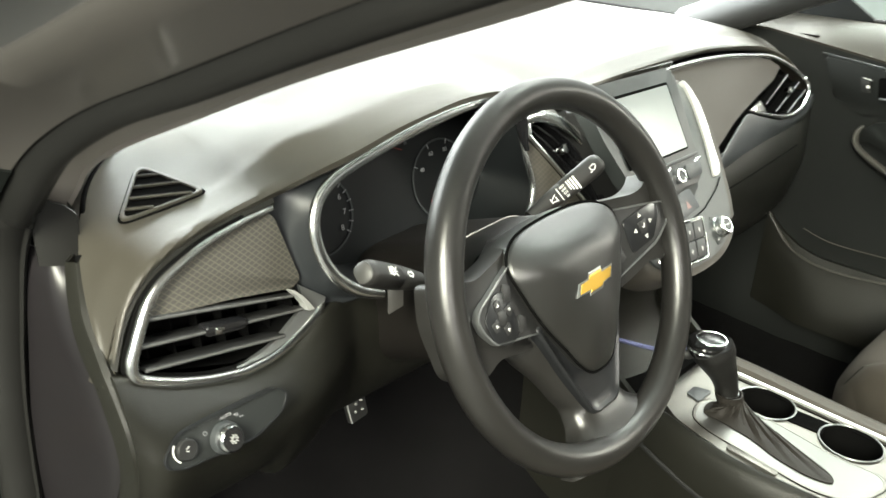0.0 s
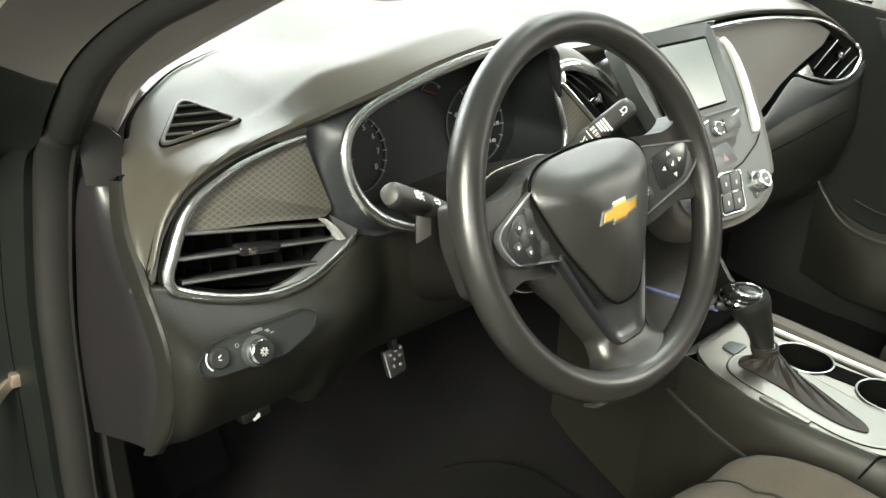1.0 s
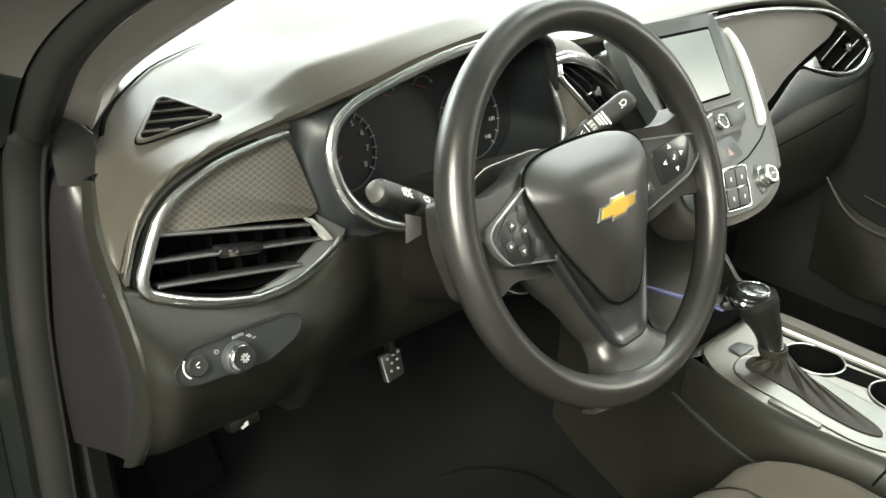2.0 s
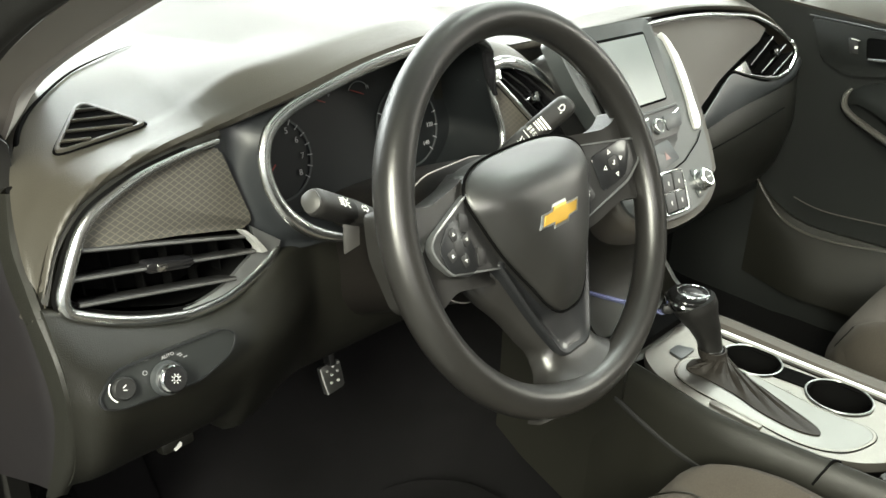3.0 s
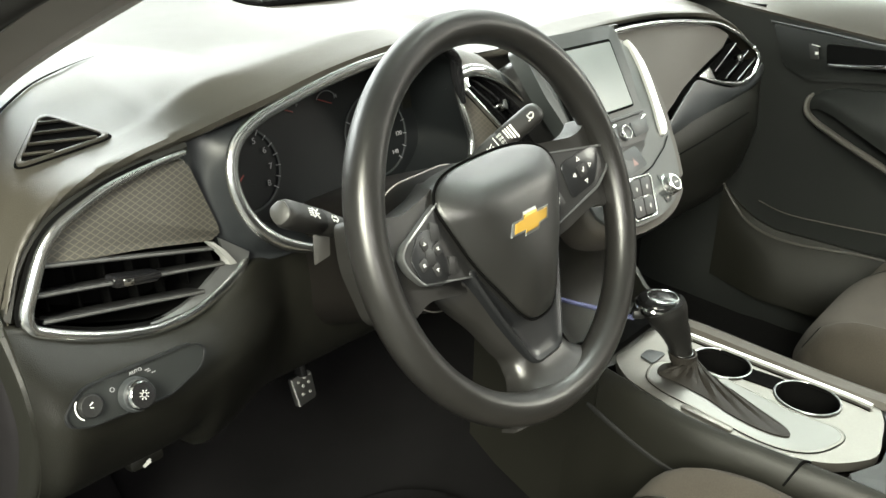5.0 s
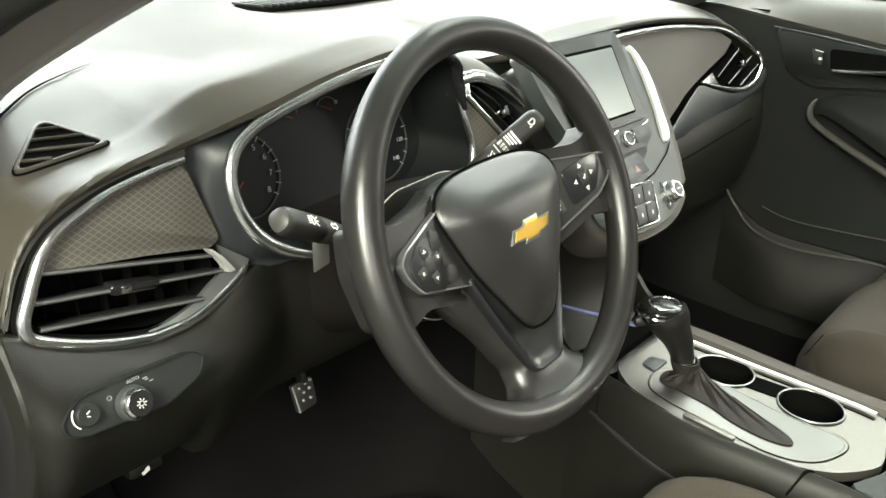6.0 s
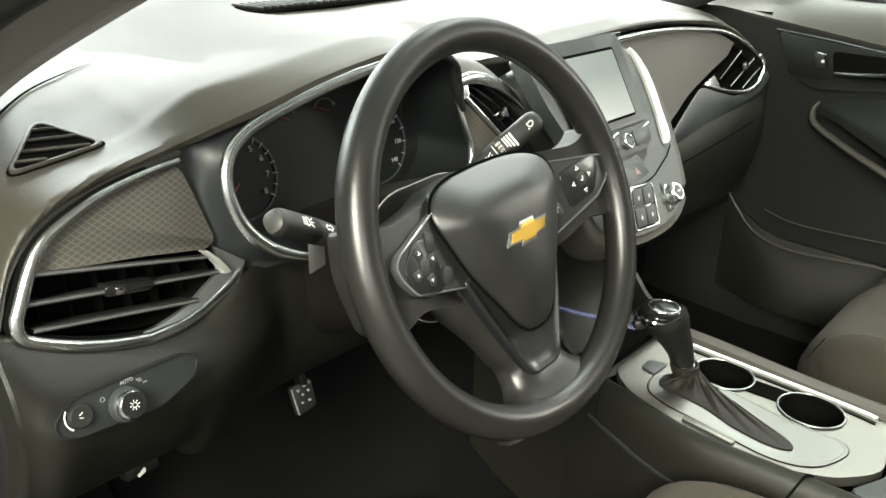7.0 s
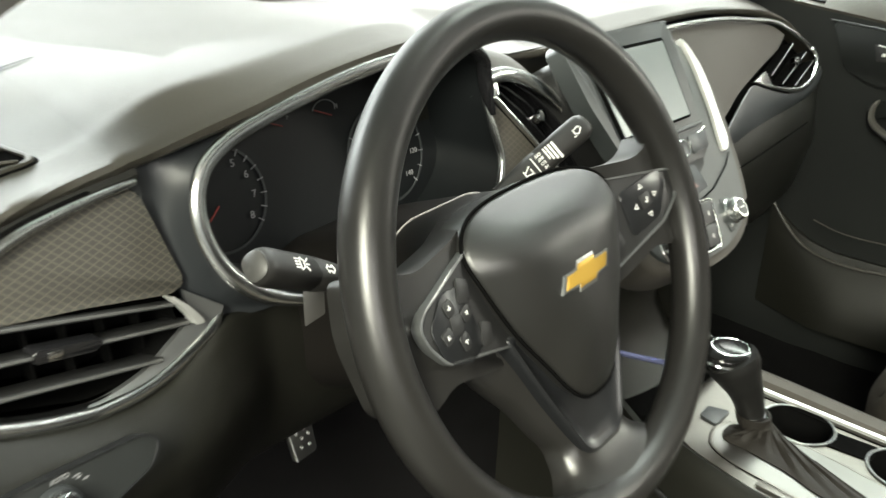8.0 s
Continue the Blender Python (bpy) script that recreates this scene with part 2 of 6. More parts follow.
def plate(outline, depth, bevel=0.0, m=None, seg=2, bm=None, top=0.0):
    """A flat outline, extruded down from height top by depth, front edge rounded."""
    bm = bm or bmesh.new()
    lo = [bm.verts.new((x, y, top - depth)) for x, y in outline]
    hi = [bm.verts.new((x, y, top)) for x, y in outline]
    k = len(lo)
    f = bm.faces.new(hi)
    bm.faces.new(lo[::-1])
    for i in range(k):
        bm.faces.new((lo[i], lo[(i + 1) % k], hi[(i + 1) % k], hi[i]))
    if bevel:
        bmesh.ops.bevel(bm, geom=list(f.edges), offset=bevel, segments=seg, profile=0.5, affect="EDGES", clamp_overlap=True)
    if m is not None:
        bmesh.ops.transform(bm, matrix=m, verts=bm.verts)
    return bm


def box(size, m=None, bevel=0.0, seg=2, bm=None):
    own = bm is None
    t = bmesh.new()
    bmesh.ops.create_cube(t, size=1.0, matrix=Matrix.Diagonal((*size, 1)))
    if bevel:
        bmesh.ops.bevel(t, geom=list(t.edges), offset=bevel, segments=seg, profile=0.5, affect="EDGES", clamp_overlap=True)
    if m is not None:
        bmesh.ops.transform(t, matrix=m, verts=t.verts)
    if own:
        return t
    join(bm, t)
    return bm


def join(bm, other):
    me = bpy.data.meshes.new("tmp")
    other.to_mesh(me)
    other.free()
    bm.from_mesh(me)
    bpy.data.meshes.remove(me)
    return bm


def lathe(prof, m=None, seg=32):
    """Turns (radius, height) pairs round z."""
    bm = bmesh.new()
    rings = []
    for r, z in prof:
        if r < 1e-6:
            rings.append([bm.verts.new((0, 0, z))])
        else:
            rings.append([bm.verts.new((r * math.cos(a), r * math.sin(a), z)) for a in np.linspace(0, 2 * math.pi, seg, endpoint=False)])
    for a, b in zip(rings, rings[1:]):
        for i in range(seg):
            q = [a[i % len(a)], a[(i + 1) % len(a)], b[(i + 1) % len(b)], b[i % len(b)]]
            q = list(dict.fromkeys(q))
            if len(q) > 2:
                bm.faces.new(q)
    if m is not None:
        bmesh.ops.transform(bm, matrix=m, verts=bm.verts)
    return bm


def annulus(outer, inner, depth, m=None, top=0.0, bevel=0.0):
    """A flat ring between two outlines of equal count."""
    bm = bmesh.new()
    k = len(outer)
    rings = [[bm.verts.new((x, y, z)) for x, y in o] for o, z in ((outer, top - depth), (outer, top), (inner, top), (inner, top - depth))]
    for a, b in zip(rings, rings[1:] + rings[:1]):
        for i in range(k):
            bm.faces.new((a[i], a[(i + 1) % k], b[(i + 1) % k], b[i]))
    if bevel:
        es = [e for e in bm.edges if all(abs(v.co.z - top) < 1e-6 for v in e.verts) and len({v in rings[1] for v in e.verts}) == 1]
        bmesh.ops.bevel(bm, geom=es, offset=bevel, segments=2, profile=0.5, affect="EDGES", clamp_overlap=True)
    if m is not None:
        bmesh.ops.transform(bm, matrix=m, verts=bm.verts)
    return bm


def rounded(outline, r, n=4):
    """Rounds the corners of a polygon."""
    p = [np.array(q, float) for q in outline]
    out = []
    k = len(p)
    for i in range(k):
        a, b, c = p[i - 1], p[i], p[(i + 1) % k]
        rr = r[i] if isinstance(r, (list, tuple)) else r
        d1, d2 = a - b, c - b
        rr = min(rr, 0.45 * np.linalg.norm(d1), 0.45 * np.linalg.norm(d2))
        s, e = b + d1 / np.linalg.norm(d1) * rr, b + d2 / np.linalg.norm(d2) * rr
        for j in range(n + 1):
            t = j / n
            out.append(tuple((1 - t) ** 2 * s + 2 * t * (1 - t) * b + t * t * e))
    return out


def shrink(outline, d):
    """Moves a polygon's points towards its middle by about d."""
    p = np.array(outline, float)
    c = p.mean(0)
    v = p - c
    L = np.linalg.norm(v, axis=1, keepdims=True)
    return [tuple(q) for q in c + v * (1 - d / np.maximum(L, 1e-6))]


def lettering(name, text, size, m, material, parent=None, depth=0.0003):
    cu = bpy.data.curves.new(name, "FONT")
    cu.body, cu.size, cu.extrude, cu.align_x, cu.align_y = text, size, depth, "CENTER", "CENTER"
    tmp = bpy.data.objects.new(name, cu)
    scene.collection.objects.link(tmp)
    me = bpy.data.meshes.new_from_object(tmp.evaluated_get(bpy.context.evaluated_depsgraph_get()))
    bpy.data.objects.remove(tmp)
    me.transform(m)
    me.materials.clear()
    me.materials.append(material)
    me.name = name
    ob = new(name, me)
    ob.parent = parent
    return ob


def interp(x, table):
    """Smooth lookup in rows of (x, values...)."""
    t = np.array(table, float)
    i = int(np.clip(np.searchsorted(t[:, 0], x) - 1, 0, len(t) - 2))
    h = np.diff(t[:, 0])[:, None]
    d = np.diff(t[:, 1:], axis=0) / h
    m = np.vstack([d[:1], [np.where(d[j] * d[j + 1] > 0, 2 * d[j] * d[j + 1] / (d[j] + d[j + 1] + 1e-12), 0) for j in range(len(d) - 1)], d[-1:]])
    s = (x - t[i, 0]) / h[i, 0]
    return ((2 * s**3 - 3 * s**2 + 1) * t[i, 1:] + (s**3 - 2 * s**2 + s) * h[i] * m[i] + (3 * s**2 - 2 * s**3) * t[i + 1, 1:] + (s**3 - s**2) * h[i] * m[i + 1])


# ---------------------------------------------------------------- the hall and the car's shell
def slab(name, size, at, material, label, category, kind="structure"):
    return tagged(part(name, box(size, Matrix.Translation(at)), material, smooth=False), label, category, kind=kind)


slab("ground", (14, 14, 0.1), (0, 0, -0.05), CONCRETE, "dark grey polished concrete floor of the hall", "floor")
slab("wall_north", (14, 0.2, 3.6), (0, 7, 1.8), WALLPAINT, "plain white painted hall wall", "wall")
slab("wall_south", (14, 0.2, 3.6), (0, -7, 1.8), WALLPAINT, "plain white painted hall wall", "wall")
slab("wall_east", (0.2, 14, 3.6), (7, 0, 1.8), WALLPAINT, "plain white painted hall wall", "wall")
slab("wall_west", (0.2, 14, 3.6), (-7, 0, 1.8), WALLPAINT, "plain white painted hall wall", "wall")
slab("ceiling", (14, 14, 0.1), (0, 0, 3.65), WALLPAINT, "plain white hall ceiling above the car", "ceiling")

shell = thing("car_body", "painted car body with open driver's door, jamb darkened for shade", "car", kind="structure")
XC = 0.33

# cabin floor, firewall and rocker
cab = thing("cabin_floor", "black carpeted cabin floor with worn pile", "floor", kind="structure")
ys = [(-0.9, 0.34), (-0.3, 0.34), (0.05, 0.335), (0.30, 0.34), (0.46, 0.37), (0.60, 0.46), (0.72, 0.62), (0.80, 0.80), (0.84, 0.98)]
prof = crom([(0, y, z) for y, z in ys], 5)
rows = []
for i, p in enumerate(prof):
    r = []
    for x in np.linspace(-0.40, 1.10, 61):
        z = p[2] + 0.006 * noise.noise(Vector((x * 9, p[1] * 9, 1))) + 0.003 * noise.noise(Vector((x * 40, p[1] * 40, 3)))
        r.append((x, p[1], z))
    rows.append(r)
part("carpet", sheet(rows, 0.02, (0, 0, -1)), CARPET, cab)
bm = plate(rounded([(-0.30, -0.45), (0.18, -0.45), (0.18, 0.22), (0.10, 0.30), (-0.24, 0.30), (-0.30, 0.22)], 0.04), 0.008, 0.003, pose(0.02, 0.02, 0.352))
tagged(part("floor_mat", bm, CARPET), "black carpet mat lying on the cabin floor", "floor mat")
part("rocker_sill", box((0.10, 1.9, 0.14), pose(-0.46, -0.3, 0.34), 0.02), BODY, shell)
part("sill_plate", box((0.09, 1.7, 0.012), pose(-0.44, -0.35, 0.414), 0.004), BLACK, shell)

# roof, windscreen, far pillar
def roof_z(x, y):
    return 1.42 - 0.05 * ((x - XC) / 0.6) ** 2 - 0.06 * max(0, (y + 0.25)) ** 1.2


def roof_piece(name, x0, x1, y0, y1, material, t):
    return part(name, sheet([[(x, y, roof_z(x, y)) for x in np.linspace(x0, x1, 9)] for y in np.linspace(y0, y1, 7)], t, (0, 0, 1)), material, shell)


# roof with a glass panel
roof_piece("roof", -0.24, 0.90, -2.2, -0.86, HEADLINER, 0.04)
roof_piece("roof", -0.24, 0.90, -0.26, -0.18, HEADLINER, 0.04)
roof_piece("roof", -0.24, -0.04, -0.86, -0.26, HEADLINER, 0.04)
roof_piece("roof", 0.72, 0.90, -0.86, -0.26, HEADLINER, 0.04)
roof_skin = part("roof_skin", sheet([[(x, y, roof_z(x, y) + 0.046) for x in np.linspace(-0.27, 0.93, 13)] for y in np.linspace(-2.25, -0.87, 9)], 0.004, (0, 0, -1)), BODYLIGHT, shell, "grey painted roof skin")
for x0, x1 in ((-0.27, -0.05), (0.73, 0.93)):
    part("roof_skin", sheet([[(x, y, roof_z(x, y) + 0.046) for x in np.linspace(x0, x1, 5)] for y in np.linspace(-0.87, -0.17, 7)], 0.004, (0, 0, -1)), BODYLIGHT, shell, "grey painted roof skin")
roof_piece("roof_glass", -0.04, 0.72, -0.86, -0.26, GLASS, 0.005).visible_shadow = False
rows = []
for s in np.linspace(0, 1, 9):
    rows.append([((XC + (x - XC) * (1 - 0.16 * s)), 0.92 - 1.08 * s - 0.10 * ((x - XC) / 0.7) ** 2 * (1 - s), 1.00 + 0.40 * s - 0.03 * s * s) for x in np.linspace(-0.40, 1.06, 13)])
ws = part("windscreen", sheet(rows, 0.005), GLASS, shell)
ws.visible_shadow = False
# unseen dark panels behind the seats, added to block light from the rear
part("rear_side", box((0.04, 1.45, 0.66), pose(1.04, -1.50, 0.69), 0.01), BLACK, shell)
part("rear_bulkhead", box((1.26, 0.04, 0.72), pose(0.40, -2.18, 0.72), 0.01), BLACK, shell)
part("cowl", box((1.5, 0.25, 0.06), pose(XC, 0.97, 0.96)), BLACK, shell)
part("bonnet", box((1.5, 0.9, 0.05), pose(XC, 1.55, 0.93, -4), 0.02), BODYLIGHT, shell)
far_pillar = [(1.08, 0.50, 0.97), (1.06, 0.25, 1.08), (1.02, 0.0, 1.19), (0.96, -0.2, 1.30), (0.92, -0.3, 1.36)]
part("far_pillar", sweep(crom(far_pillar, 5), oval(0.045, 0.03, 12), up=(-0.8, 0, 0.6)), BLACK, shell)

# near A-pillar trim: a band between an inner and an outer edge
inner = crom([(-0.337, 0.315, 0.985), (-0.335, 0.295, 1.006), (-0.332, 0.272, 1.031), (-0.3265, 0.215, 1.0625), (-0.3185, 0.120, 1.104), (-0.300, 0.010, 1.152), (-0.284, -0.126, 1.203), (-0.27, -0.25, 1.25), (-0.25, -0.45, 1.32)], 6)
outer = crom([(-0.374, 0.315, 0.985), (-0.370, 0.284, 1.011), (-0.3665, 0.255, 1.0365), (-0.356, 0.200, 1.0765), (-0.348, 0.110, 1.1177), (-0.331, -0.030, 1.173), (-0.316, -0.144, 1.213), (-0.297, -0.26, 1.258), (-0.275, -0.46, 1.328)], 6)
rows = []
for a, b in zip(inner, outer):
    r = []
    for s in np.linspace(0, 1, 7):
        q = a + (b - a) * s + np.array((-0.35, -0.6, 0.5)) * 0.010 * (1 - (2 * s - 1) ** 2)
        r.append(q)
    rows.append(r)
part("a_pillar_trim", sheet(rows, 0.006), GREYTRIM, shell, "grey pillar trim")
rows = [[a + np.array((0.05, 0.10, -0.02)) * s for s in (0, 0.5, 1)] for a in inner]
part("pillar_back", sheet(rows, 0.004), GREYTRIM, shell)

# rubber door seal up the jamb and along the pillar
seal = crom([(-0.279, -0.46, 1.338), (-0.311, -0.26, 1.270), (-0.341, -0.10, 1.211), (-0.359, 0.045, 1.153), (-0.372, 0.130, 1.119), (-0.385, 0.200, 1.078), (-0.391, 0.250, 1.035), (-0.391, 0.290, 0.998), (-0.393, 0.318, 0.955), (-0.401, 0.328, 0.891), (-0.408, 0.330, 0.840), (-0.414, 0.328, 0.785), (-0.420, 0.325, 0.681), (-0.424, 0.325, 0.60), (-0.424, 0.32, 0.50), (-0.424, 0.26, 0.44)], 8)
ups = np.array([(-0.5, -0.6, 0.4) if p[2] > 1.0 else (-0.25, -1, 0.0) for p in seal])
part("door_seal", sweep(seal, oval(0.0185, 0.012, 14), up=ups), RUBBER, shell, "black rubber door seal")
lip = seal + np.array((0.012, -0.004, -0.004))
part("seal_lip", sweep(lip, oval(0.004, 0.012, 8), up=ups), RUBBER, shell)
# body flange outside the seal, then the jamb, its paint darkened for shade
rows = []
for p, u in zip(seal, ups):
    if p[2] > 0.98:
        o = [np.array((-0.012, 0.008, 0.004)), np.array((-0.024, 0.012, 0.008)), np.array((-0.046, 0.008, 0.020)), np.array((-0.067, 0.0, 0.033)), np.array((-0.072, 0.02, 0.030))]
    else:
        o = [np.array((-0.014, 0.012, 0)), np.array((-0.022, 0.060, 0)), np.array((-0.030, 0.066, 0)), np.array((-0.060, 0.070, 0)), np.array((-0.16, 0.075, 0))]
    rows.append([p + q for q in o])
g = np.array(rows)
for _ in range(6):
    g[1:-1] = (g[:-2] + 2 * g[1:-1] + g[2:]) / 4
part("door_jamb", sheet(g[44:], 0.01), BODY, shell, "door jamb, body paint darkened for shade")
part("pillar_flange", sheet(g[:46], 0.008), FLANGE, shell, "pillar flange, body paint partly darkened for shade")
rows = [[q[3] + np.array((-0.001, 0.002, 0.003)), q[3] + np.array((-0.020, 0.004, 0.014)), q[3] + np.array((-0.045, 0.010, 0.020))] for q in g[: 5 * 8]]
part("roof_rail", sheet(rows, 0.006), BODYLIGHT, shell, "light grey painted roof rail")
crease = crom([(-0.397, 0.392, 0.985), (-0.401, 0.394, 0.879), (-0.402, 0.394, 0.802), (-0.404, 0.394, 0.690), (-0.407, 0.394, 0.615), (-0.417, 0.392, 0.545), (-0.42, 0.37, 0.47)], 6)
part("jamb_bead", sweep(crease, oval(0.004, 0.005, 8)), BODY, shell)
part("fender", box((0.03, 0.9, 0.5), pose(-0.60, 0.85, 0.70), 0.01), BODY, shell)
for p, r in (((-0.389, 0.375, 0.99), 25), ((-0.397, 0.385, 0.925), -20), ((-0.392, 0.375, 0.785), -25)):
    part("seal_clip", box((0.003, 0.004, 0.020), pose(*p, 0, r, 0), 0.001), STEEL, shell, "small bright clip")

# black foot of the pillar trim
rows = [[(-0.378, 0.288, z0), (-0.370, 0.283, z1), (-0.354, 0.278, z2), (-0.345, 0.276, z3), (-0.338, 0.31, z3)] for z0, z1, z2, z3 in ((1.010, 1.008, 1.000, 0.990), (1.006, 1.004, 0.996, 0.986), (0.985, 0.983, 0.978, 0.972), (0.948, 0.947, 0.945, 0.943))]
part("pillar_foot", sheet(rows, 0.006, (0.2, 1, 0)), RUBBER, shell, "black pillar foot")

# kick panel between seal and dashboard end
kick = [(-0.366, 0.290, 1.01), (-0.366, 0.292, 0.95), (-0.372, 0.290, 0.88), (-0.380, 0.284, 0.80), (-0.39, 0.275, 0.72), (-0.395, 0.27, 0.62), (-0.395, 0.27, 0.42)]
kp = crom(kick, 5) + np.array((0.0, 0.042, 0.0))
rows = [[p + np.array(o) for o in ((-0.012, 0.03, 0), (0.0, 0.0, 0), (0.02, 0.01, 0), (0.05, 0.10, 0))] for p in kp]
part("kick_panel", sheet(rows, 0.005), RUBBER, shell)

strap = thing("door_check_strap", "worn brown steel door check strap bolted to the jamb", "door strap")
part("arm", sweep(crom([(-0.4225, 0.386, 0.7300), (-0.431, 0.384, 0.7280), (-0.454, 0.382, 0.7250), (-0.475, 0.372, 0.717), (-0.56, 0.31, 0.69)], 4), oval(0.006, 0.004, 8, 4)), STEEL, strap)
part("bracket", box((0.030, 0.012, 0.016), pose(-0.442, 0.381, 0.7262, 0, 8, 0), 0.003), STEEL, strap)
part("bolt", lathe([(0, 0.010), (0.006, 0.009), (0.009, 0.004), (0.011, 0.003), (0.011, 0)], pose(-0.4225, 0.382, 0.7310, 90)), STEEL, strap)

# ---------------------------------------------------------------- dashboard
dash = thing("dashboard", "dark grey soft vinyl dashboard with chrome-framed air vents", "dashboard")
# x, lip y, lip z, height 0.05, 0.10 and 0.20 m ahead of the lip, height at the windscreen
TOP = [
    (-0.400, 0.178, 0.880, 0.910, 0.930, 0.950, 0.94), (-0.380, 0.175, 0.887, 0.921, 0.945, 0.965, 0.955), (-0.370, 0.180, 0.905, 0.934, 0.957, 0.978, 0.97),
    (-0.356, 0.186, 0.936, 0.954, 0.970, 0.989, 0.985), (-0.33, 0.193, 0.962, 0.971, 0.980, 0.998, 1.0), (-0.30, 0.200, 0.974, 0.979, 0.9875, 1.006, 1.01),
    (-0.25, 0.206, 0.985, 0.9895, 0.998, 1.0165, 1.02), (-0.215, 0.206, 0.991, 0.998, 1.0065, 1.022, 1.025), (-0.195, 0.2048, 0.9945, 1.0065, 1.014, 1.025, 1.026), (-0.180, 0.2030, 0.998, 1.015, 1.0215, 1.028, 1.026), (-0.165, 0.2000, 1.002, 1.0225, 1.0275, 1.031, 1.028), (-0.150, 0.197, 1.006, 1.0275, 1.031, 1.033, 1.03),
    (-0.135, 0.194, 1.010, 1.0305, 1.034, 1.035, 1.03), (-0.11, 0.191, 1.016, 1.034, 1.036, 1.037, 1.03), (-0.05, 0.191, 1.030, 1.0425, 1.043, 1.041, 1.035), (0.0, 0.191, 1.038, 1.0485, 1.048, 1.044, 1.035),
    (0.05, 0.191, 1.044, 1.0525, 1.051, 1.045, 1.035), (0.10, 0.193, 1.043, 1.051, 1.050, 1.044, 1.035), (0.14, 0.200, 1.028, 1.040, 1.045, 1.038, 1.035),
    (0.165, 0.232, 1.009, 1.013, 1.017, 1.025, 1.035), (0.20, 0.246, 1.006, 1.010, 1.014, 1.022, 1.035), (0.25, 0.250, 1.001, 1.004, 1.009, 1.020, 1.035), (0.285, 0.252, 0.996, 0.999, 1.006, 1.018, 1.035), (0.33, 0.240, 1.0, 1.005, 1.0105, 1.021, 1.035),
    (0.50, 0.255, 1.003, 1.0125, 1.0175, 1.026, 1.035), (0.70, 0.262, 1.005, 1.0135, 1.019, 1.028, 1.03), (0.89, 0.256, 0.992, 1.0, 1.012, 1.022, 1.02),
    (0.97, 0.246, 0.978, 0.99, 1.003, 1.012, 1.01), (1.02, 0.234, 0.957, 0.975, 0.993, 1.0, 1.0), (1.06, 0.217, 0.924, 0.955, 0.98, 0.99, 0.99), (1.095, 0.21, 0.897, 0.93, 0.965, 0.98, 0.98)]
# plan line of the groove that parts the pad from its outer shelf: x, y
GROOVE = [(-0.400, 0.150), (-0.3795, 0.1780), (-0.3725, 0.218), (-0.3577, 0.255), (-0.344, 0.281), (-0.331, 0.302), (-0.306, 0.334), (-0.278, 0.357), (-0.243, 0.380), (-0.196, 0.392), (-0.17, 0.394)]


def pad_section(x):
    """The pad's line at x: lip to groove, then on to the windscreen, a little lower outside the groove."""
    ly, lz, a, b, c, d = interp(x, TOP)
    pts = crom([(x, ly + 0.030, lz - 0.014), (x, ly + 0.006, lz - 0.010), (x, ly + 0.0005, lz - 0.0035), (x, ly + 0.002, lz + 0.0005), (x, ly + 0.016, lz + 0.36 * (a - lz)), (x, ly + 0.040, a - 0.10 * (a - lz)), (x, ly + 0.05, a), (x, ly + 0.10, b), (x, ly + 0.20, c), (x, 0.56, 0.4 * c + 0.6 * d), (x, 0.72, d), (x, 0.86, d - 0.01)], 12)
    gy = float(np.interp(x, [g[0] for g in GROOVE], [g[1] for g in GROOVE]))
    k = 24
    tail = pts[k:]
    zg = float(np.interp(gy, tail[:, 1], tail[:, 2]))
    A = np.vstack([pts[:k], tail[tail[:, 1] < gy - 1e-4], [(x, gy, zg)]])
    arc_ = np.concatenate([[0], np.cumsum(np.linalg.norm(np.diff(A, axis=0), axis=1))])
    q = np.linspace(0, arc_[-1], 40)
    head = np.stack([np.interp(q, arc_, A[:, i]) for i in range(3)], -1)
    deep = float(np.interp(x, [-0.372, -0.350, -0.335, -0.26, -0.20], [0.04, 0.012, 0.005, 0.003, 0.0]))
    side = float(np.interp(x, [-0.372, -0.345], [0.03, 0.0]))
    yy = gy + (0.86 - gy) * np.linspace(0.004, 1, 22) ** 1.3 + 0.0005
    rear = np.stack([x + side * np.minimum(1, (yy - gy) / 0.02), yy, np.interp(yy, tail[:, 1], tail[:, 2]) - deep], -1)
    return np.vstack([head, rear])


rows = np.array([pad_section(x) for x in np.concatenate([np.linspace(-0.3795, -0.2, 48), np.linspace(-0.19, 0.21, 44), np.linspace(0.22, 1.095, 50)])])
for _ in range(3):
    rows[1:-1, :, 1:] = (rows[:-2, :, 1:] + 2 * rows[1:-1, :, 1:] + rows[2:, :, 1:]) / 4
part("upper_pad", sheet(rows, 0.006), PAD, dash, "soft grained vinyl upper pad")


# dark tube along the lip's underside, in place of its soft shadow
lipline = np.array([(x, interp(x, TOP)[0] + 0.008, interp(x, TOP)[1] - 0.0115) for x in np.linspace(-0.372, -0.195, 60)])
part("lip_gap", sweep(lipline, oval(0.0065, 0.0075, 8), up=(0, -1, 0)), LOWER, dash, "dark bead for the shade under the pad's lip")


def on_pad(x, d):
    """A point of the upper pad, d metres ahead of its lip."""
    ly, lz, a, b, c, e = interp(x, TOP)
    return np.array((x, ly + d, np.interp(d, [0, 0.016, 0.05, 0.10, 0.20, 0.34, 0.5], [lz, lz + 0.55 * (a - lz), a, b, c, 0.4 * c + 0.6 * e, e])))


# crease that runs from the pad's outer end on to its top
flat = rows.reshape(-1, 3)
crs = crom([flat[np.argmin((flat[:, 0] - x) ** 2 + (flat[:, 1] - y + 0.002) ** 2)] + np.array((0, 0.002, 0.001)) for x, y in GROOVE[3:]], 6)
